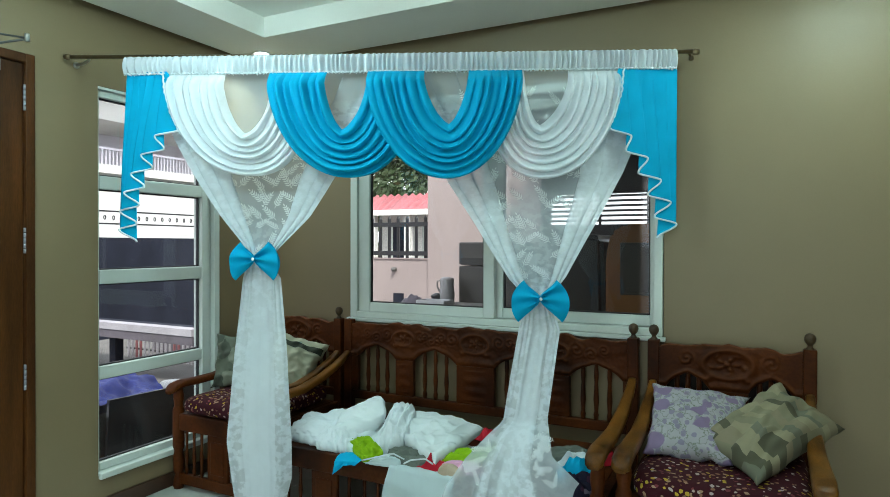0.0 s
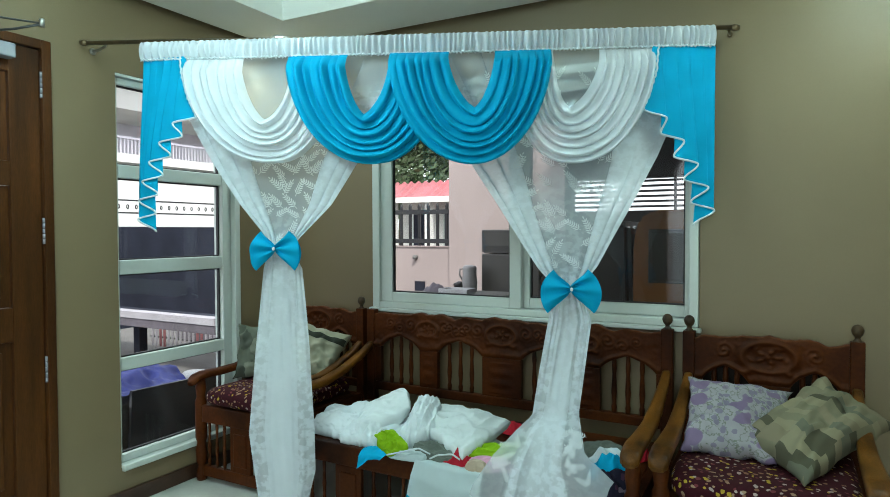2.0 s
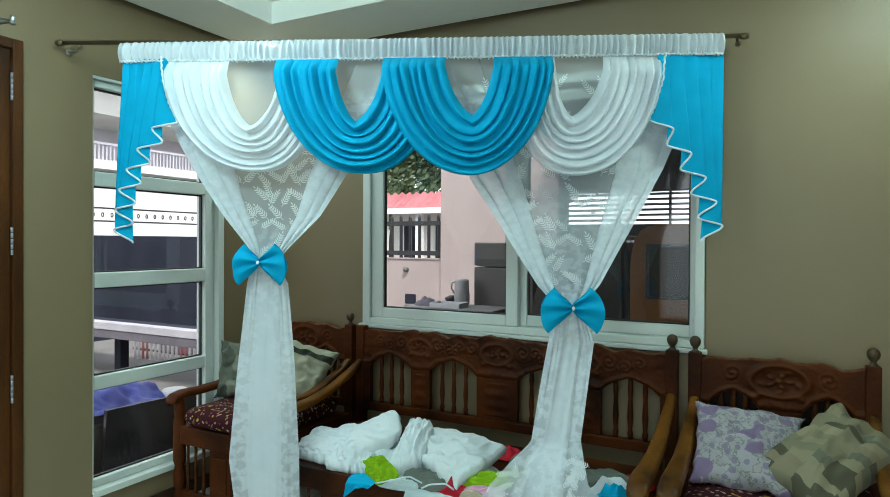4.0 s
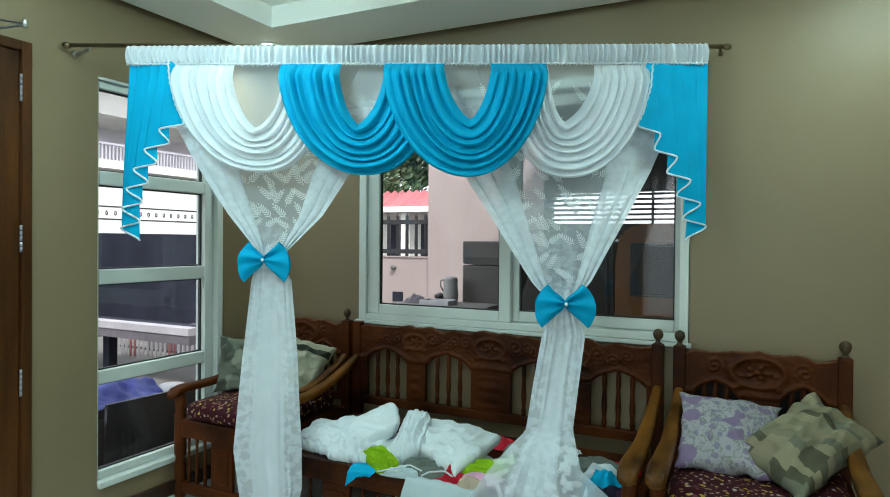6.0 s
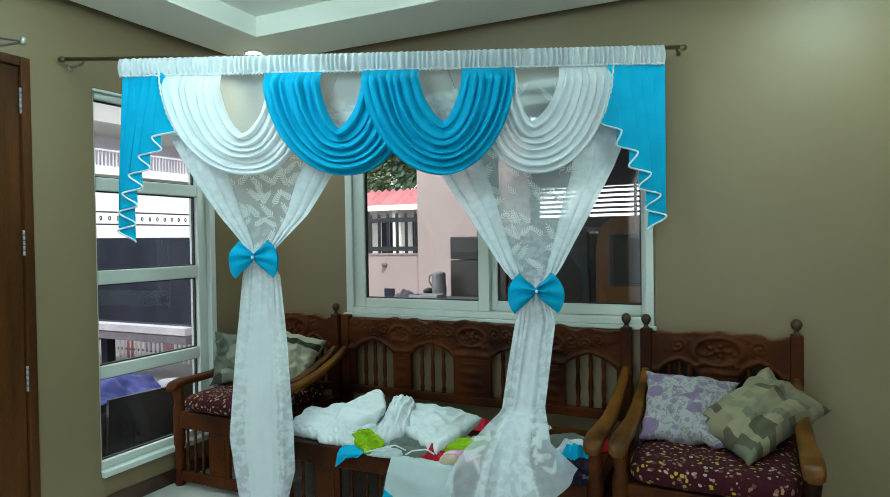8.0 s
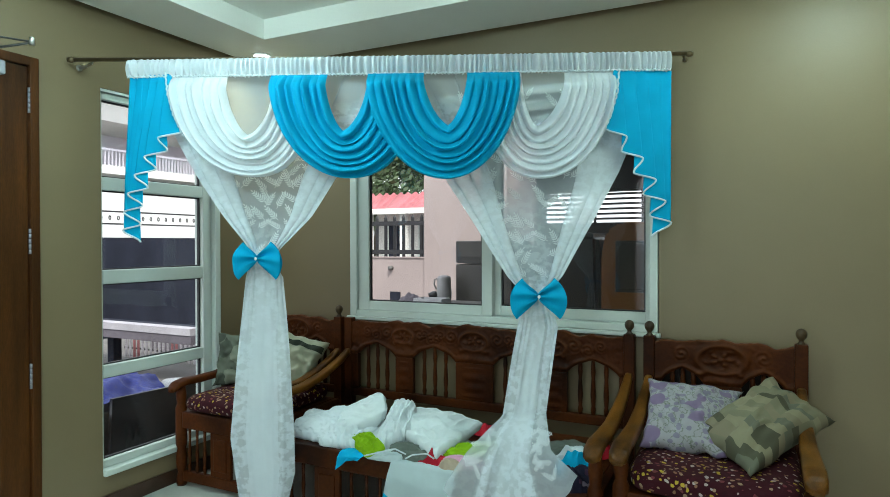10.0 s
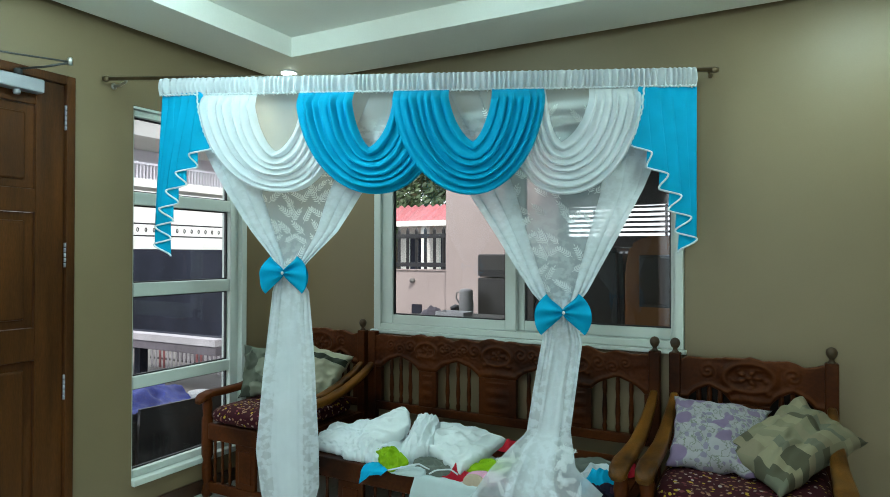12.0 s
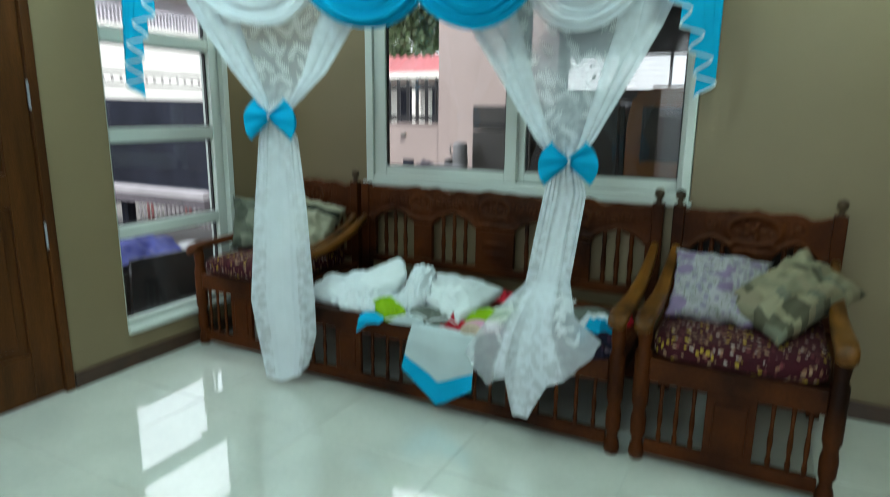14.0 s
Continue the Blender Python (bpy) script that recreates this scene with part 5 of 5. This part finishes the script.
def tree(x, y, h, spread, seed, leaves):
    rnd = random.Random(seed)
    t = thing("tree", (x, y, -0.12), "leafy green tree behind the houses", "tree", "trees behind the houses")
    tr = bmesh.new()
    tube([(x, y, -0.12), (x + 0.05, y, h * 0.3), (x - 0.05, y + 0.05, h * 0.6)], [0.16, 0.12, 0.07], tr)
    tips = []
    for i in range(9):
        a, up = rnd.uniform(0, 6.28), rnd.uniform(0.35, 0.6) * h
        tip = Vector((x + math.cos(a) * spread * rnd.uniform(0.4, 0.9), y + math.sin(a) * spread * rnd.uniform(0.4, 0.9), rnd.uniform(0.5, 0.95) * h))
        tube([(x, y, up), tuple(Vector((x, y, up)).lerp(tip, 0.5) + Vector((0, 0, 0.15))), tuple(tip)], [0.05, 0.03, 0.012], tr, 6)
        tips.append(tip)
    part("trunk", tr, BARK, t, "", True)
    cr = bmesh.new()
    for i in range(leaves):
        c = rnd.choice(tips)
        p = c + Vector((rnd.gauss(0, 0.45), rnd.gauss(0, 0.45), rnd.gauss(0, 0.4)))
        n = Vector((rnd.uniform(-1, 1), rnd.uniform(-1, 1), rnd.uniform(-0.2, 1))).normalized()
        s = n.orthogonal().normalized() * rnd.uniform(0.06, 0.13)
        o = n.cross(s) * 0.5
        cr.faces.new([cr.verts.new(p + s), cr.verts.new(p + o), cr.verts.new(p - s), cr.verts.new(p - o)])
    part("crown", cr, LEAVES, t)["kind"] = "stuff"


tree(-8.4, 14.5, 6.2, 2.6, 1, 7000)
tree(-5.2, 15.5, 6.8, 2.8, 2, 8000)
tree(-4.0, 15.0, 5.8, 2.4, 3, 7000)
tree(-7.2, 12.0, 4.4, 1.5, 4, 5000)

# yard things seen through the sliding window
cab = thing("metal_cabinet", (0.4, 2.85, -0.12), "dark grey two-part metal cabinet in the yard", "cabinet")
part("body", box(0.14, 0.74, 2.6, 3.15, -0.12, 1.09, bevel=0.012), APPLIANCE, cab)
part("top_unit", box(0.14, 0.74, 2.6, 3.15, 1.105, 1.325, bevel=0.012), APPLIANCE, cab)
# black strip on the front, paints the shade of a gap
part("shelf_gap_shade", box(0.17, 0.73, 2.592, 2.6, 1.10, 1.17), BLACKPAINT, cab)
bench_out = thing("yard_table", (0.0, 2.35, -0.12), "grey yard table with clutter", "table")
part("tabletop", box(-0.35, 0.55, 2.1, 2.58, 0.68, 0.73, bevel=0.005), CONCRETE, bench_out)
for x, y in ((-0.3, 2.15), (0.5, 2.15), (-0.3, 2.53), (0.5, 2.53)):
    part("leg", box(x - 0.025, x + 0.025, y - 0.025, y + 0.025, -0.12, 0.68), CONCRETE, bench_out)
jug = thing("water_jug", (0.09, 2.42, 0.73), "pale grey plastic jug with a dark spout on the yard table", "jug")
part("body", lathe(0.10, 2.42, [(0.06, 0.73), (0.072, 0.75), (0.075, 0.82), (0.066, 0.90), (0.068, 0.955), (0.062, 0.975), (0.03, 0.985), (0.001, 0.987)], seg=20), PALEPLASTIC, jug, "", True)
part("spout", tube([(0.05, 2.40, 0.79), (0.0, 2.38, 0.80), (-0.04, 2.37, 0.785)], [0.034, 0.032, 0.024], seg=12), BLACKPAINT, jug, "dark spout", True)
part("handle", tube([(0.035, 2.41, 0.95), (0.005, 2.40, 0.945), (0.0, 2.40, 0.89), (0.03, 2.41, 0.84)], 0.008, seg=8), PALEPLASTIC, jug, "", True)
tray = thing("plastic_tray", (0.06, 2.24, 0.73), "white plastic tray on the yard table", "tray")
part("base", box(-0.09, 0.21, 2.14, 2.34, 0.73, 0.738, bevel=0.003), PLASTIC, tray)
for x0, x1, y0, y1 in [(-0.09, 0.21, 2.14, 2.148), (-0.09, 0.21, 2.332, 2.34), (-0.09, -0.082, 2.148, 2.332), (0.202, 0.21, 2.148, 2.332)]:
    part("rim", box(x0, x1, y0, y1, 0.738, 0.775, bevel=0.002), PLASTIC, tray)
rag = grid(36, 16, lambda u, v: Vector((-0.22 + 0.13 * v * math.cos(u * 2 * math.pi) * (1 + 0.25 * noise.noise(Vector((math.cos(u * 6.283), math.sin(u * 6.283), 3)))), 2.32 + 0.10 * v * math.sin(u * 2 * math.pi), 0.732 + 0.07 * (1 - v * v) * (1 + 0.6 * noise.noise(Vector((v * 3 * math.cos(u * 6.283), v * 3 * math.sin(u * 6.283), 8)))))))
bmesh.ops.remove_doubles(rag, verts=rag.verts, dist=0.0005)
solid("rag", rag, MAUVE, "crumpled mauve grey rag on the yard table", "rag", smooth=True)

# carport
cp = thing("carport", (2.7, 2.6, -0.12), "dark roofed carport beside the house", "carport")
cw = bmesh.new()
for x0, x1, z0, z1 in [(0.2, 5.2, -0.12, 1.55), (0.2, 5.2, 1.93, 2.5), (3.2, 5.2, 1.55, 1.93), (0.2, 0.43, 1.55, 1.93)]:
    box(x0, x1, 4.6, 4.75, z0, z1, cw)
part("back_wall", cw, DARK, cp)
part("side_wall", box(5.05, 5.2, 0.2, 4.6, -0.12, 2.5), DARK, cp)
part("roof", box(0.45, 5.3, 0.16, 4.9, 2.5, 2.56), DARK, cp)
for i in range(6):
    z = 1.585 + i * 0.06
    part("slat", box(0.43, 3.2, 4.62, 4.67, z, z + 0.026), IRON, cp)
for x in (1.05, 1.62, 2.4):
    part("mullion", box(x, x + 0.03, 4.67, 4.70, 1.55, 1.93), IRON, cp)

van = thing("van", (2.9, 2.6, -0.12), "orange-brown van with black windows in the carport", "van")


def van_profile(y):
    bm = bmesh.new()
    outline = [(1.70, 0.2), (1.70, 1.2), (1.74, 1.40), (1.86, 1.47), (4.6, 1.5), (4.7, 1.4), (4.75, 0.2)]
    f0 = [bm.verts.new((x, y[0], z)) for x, z in outline]
    f1 = [bm.verts.new((x, y[1], z)) for x, z in outline]
    bm.faces.new(f0)
    bm.faces.new(f1[::-1])
    for i in range(len(outline)):
        j = (i + 1) % len(outline)
        bm.faces.new((f0[j], f0[i], f1[i], f1[j]))
    bmesh.ops.bevel(bm, geom=list(bm.edges), offset=0.03, segments=2, affect="EDGES")
    return bm


part("body", van_profile((2.1, 3.7)), ORANGE, van)
for x0, x1 in ((1.84, 2.5), (2.6, 3.4), (3.5, 4.4)):
    wq = part("window", box(x0, x1, 2.09, 2.11, 0.92, 1.30, bevel=0.006), BLACKPAINT, van)
    part("seal", box(x0 - 0.02, x1 + 0.02, 2.094, 2.108, 0.90, 1.32, bevel=0.006), IRON, wq)
for x in (2.3, 4.1):
    wh = part("wheel", tube([(x, 2.06, 0.18), (x, 2.26, 0.18)], 0.3, seg=24), BLACKPAINT, van, "", True)
    part("rim", tube([(x, 2.045, 0.18), (x, 2.07, 0.18)], 0.17, seg=20), METAL, wh, "", True)
car = thing("parked_car", (1.1, 2.9, -0.12), "black vehicle parked in the carport", "car")
cb = bmesh.new()
outline = [(0.82, 0.15), (0.80, 0.8), (0.95, 1.2), (1.1, 1.38), (1.3, 1.41), (1.62, 1.38), (1.66, 0.15)]
fa = [cb.verts.new((x, 2.35, z)) for x, z in outline]
fb = [cb.verts.new((x, 4.3, z)) for x, z in outline]
cb.faces.new(fa)
cb.faces.new(fb[::-1])
for i in range(len(outline)):
    cb.faces.new((fa[(i + 1) % 7], fa[i], fb[i], fb[(i + 1) % 7]))
bmesh.ops.bevel(cb, geom=list(cb.edges), offset=0.05, segments=3, affect="EDGES")
part("body", cb, BLACKPAINT, car)
for x in (0.92, 1.5):
    part("wheel", tube([(x, 2.5, 0.13), (x + 0.12, 2.5, 0.13)], 0.25, seg=20), IRON, car, "", True)

# beyond the tall window
gw = thing("grey_wall", (-5.9, 3.5, -0.12), "blue-grey yard wall with an ornamental rail", "wall")
part("wall_body", box(-6.1, -5.9, -2.0, 9.0, -0.12, 1.40), GREYWALL, gw)
for z in (1.60, 1.79):
    part("rail", box(-6.02, -5.98, -2.0, 9.0, z, z + 0.022), IRON, gw)
for i in range(26):
    y = 2.2 + i * 0.145
    ring = bmesh.new()
    tube([(-6.0, y + 0.016 * math.cos(a), 1.705 + 0.03 * math.sin(a)) for a in np.linspace(0, 2 * math.pi, 13)], 0.008, ring, 5)
    part("ornament", ring, IRON, gw)
pk = thing("neighbour_house", (-10.0, 6.0, -0.12), "pink and lilac two-storey neighbour house with balcony", "house")
for y in (1.5, 4.0, 6.9, 9.8):
    part("column", box(-9.8, -9.5, y, y + 0.3, -0.12, 3.0), HOUSEWHITE, pk)
part("upper_wall", box(-12.0, -9.4, 1.0, 12.0, 2.9, 4.22), LILACWALL, pk)
part("balcony_slab", box(-12.0, -8.0, 1.0, 12.0, 2.62, 2.78), HOUSEWHITE, pk)
part("beam", box(-9.4, -7.9, 1.0, 12.0, 3.58, 4.0), HOUSEWHITE, pk)
# added white wall that catches the sun, so the gap looks bright
part("bright_gap_wall", box(-7.75, -7.6, -2.0, 12.0, -0.12, 2.5), HOUSEWHITE, pk, "white wall added for the bright gap below the balcony")
part("eave", box(-9.6, -7.4, 1.0, 12.0, 4.22, 4.32), HOUSEWHITE, pk)
part("handrail", box(-8.08, -8.02, 1.0, 12.0, 3.06, 3.10), LILACWALL, pk)
for i in range(60):
    y = 3.6 + i * 0.075
    part("baluster", box(-8.06, -8.04, y, y + 0.022, 2.78, 3.06), LILACWALL, pk)
slab = thing("concrete_ledge", (-2.7, 1.25, -0.12), "white concrete ledge on short posts", "ledge")
part("top", box(-5.2, -2.02, 1.2, 1.32, 0.412, 0.485, bevel=0.004), LEDGE, slab)
part("apron", box(-5.2, -2.02, 1.21, 1.31, 0.325, 0.41, bevel=0.004), MAUVE, slab, "mauve grey apron under the ledge")
# shade below the ledge, put into the slab's dark grey colour
part("shaded_underside", box(-5.2, -2.02, 1.33, 1.9, 0.36, 0.40), GREYWALL, slab)
for x in (-5.0, -3.6, -2.2):
    part("post", box(x - 0.05, x + 0.05, 1.5, 1.6, -0.12, 0.36), GREYWALL, slab)
ROSE = mat("faded_red_paint", (0.238, 0.091, 0.098), 0.7, 0.2, 6.0, 50, 0.1)
rf = thing("picket_fence", (-2.8, 2.2, -0.12), "black and white picket fence with red pieces", "fence")
for i in range(34):
    x = -4.3 + i * 0.075
    part("picket", box(x, x + 0.022, 2.2, 2.22, -0.12, 0.24), ROSE if i % 9 in (2, 3) else LEDGE, rf)
# added panel that keeps the gaps between the pickets dark
part("gap_dark_panel", box(-4.35, -1.75, 2.60, 2.63, -0.12, 0.22), MAUVE, rf)
part("rail", box(-4.35, -1.75, 2.222, 2.25, 0.13, 0.15), IRON, rf)
part("rail", box(-4.35, -1.75, 2.222, 2.25, -0.02, 0.0), IRON, rf)
# near things under the tall window
bb2 = thing("black_board", (-0.32, -0.6, -0.12), "large black board leaning outside the window", "board")
bd = bmesh.new()
pts = [(-0.22, -0.93, -0.12), (-0.22, 0.6, -0.12), (-0.36, 0.6, 0.40), (-0.36, -0.80, 0.44)]
fa = [bd.verts.new(p) for p in pts]
fb = [bd.verts.new((p[0] - 0.02, p[1], p[2])) for p in pts]
bd.faces.new(fa)
bd.faces.new(fb[::-1])
for i in range(4):
    bd.faces.new((fa[(i + 1) % 4], fa[i], fb[i], fb[(i + 1) % 4]))
part("panel", bd, BLACKPAINT, bb2)
crate = solid("crate", box(-0.95, -0.42, -1.1, -0.1, -0.12, 0.36, bevel=0.01), CONCRETE, "grey crate under a blue tarpaulin", "crate")


def tarp_f(u, v):
    x, y = lerp(-0.98, -0.40, v), lerp(-1.15, -0.36, u)
    z = 0.385 + 0.16 * math.sin(math.pi * min(1, v * 1.1)) * (1 - 0.5 * u) + 0.05 * ridged(Vector((x, y, 0)), 5, 3) * 0.6 + 0.02 * ridged(Vector((x, y, 0)), 13, 5)
    return Vector((x, y, max(0.365, z)))


solid("tarpaulin", grid(50, 30, tarp_f), TARP, "crumpled blue plastic tarpaulin on a crate", "tarpaulin", smooth=True)
solid("white_bundle", lathe(-0.5, -0.27, [(0.08, 0.36), (0.1, 0.385), (0.07, 0.43), (0.001, 0.44)]), PLASTIC, "white plastic bundle beside the tarpaulin", "bundle", smooth=True)

# ---- floor ----
floor = solid("floor", box(-0.15, RX + 0.15, RY - 0.15, 0.15, -0.1, -0.004), GROUT, "pale polished floor tiles with thin joints", "floor", kind="structure")
TS = 0.6
shared = {}
for i in range(8):
    for j in range(10):
        x0, y1 = i * TS, -j * TS
        x1, y0 = min(x0 + TS, RX), max(y1 - TS, RY)
        key = (round(x1 - x0, 3), round(y1 - y0, 3))
        if key not in shared:
            tb = box(0.001, key[0] - 0.001, -key[1] + 0.001, -0.001, -0.004, 0.0, bevel=0.0008)
            shared[key] = bpy.data.meshes.new("tile")
            tb.to_mesh(shared[key])
            tb.free()
            shared[key].materials.append(TILE)
        to = new("tile", shared[key])
        to.parent = floor
        to.location = (x0, y1, 0)

wire = bmesh.new()
tube([(0.0, -0.31, 2.205), (0.03, -0.31, 2.205), (0.035, -0.28, 2.20), (0.034, -0.25, 2.192)], 0.003, wire, 6)
tube([(0.0, -0.31, 2.205), (0.01, -0.31, 2.185), (0.02, -0.27, 2.178)], 0.003, wire, 6)
solid("wall_hook", wire, METAL, "small bent wire hook on the wall", "hook", smooth=True)
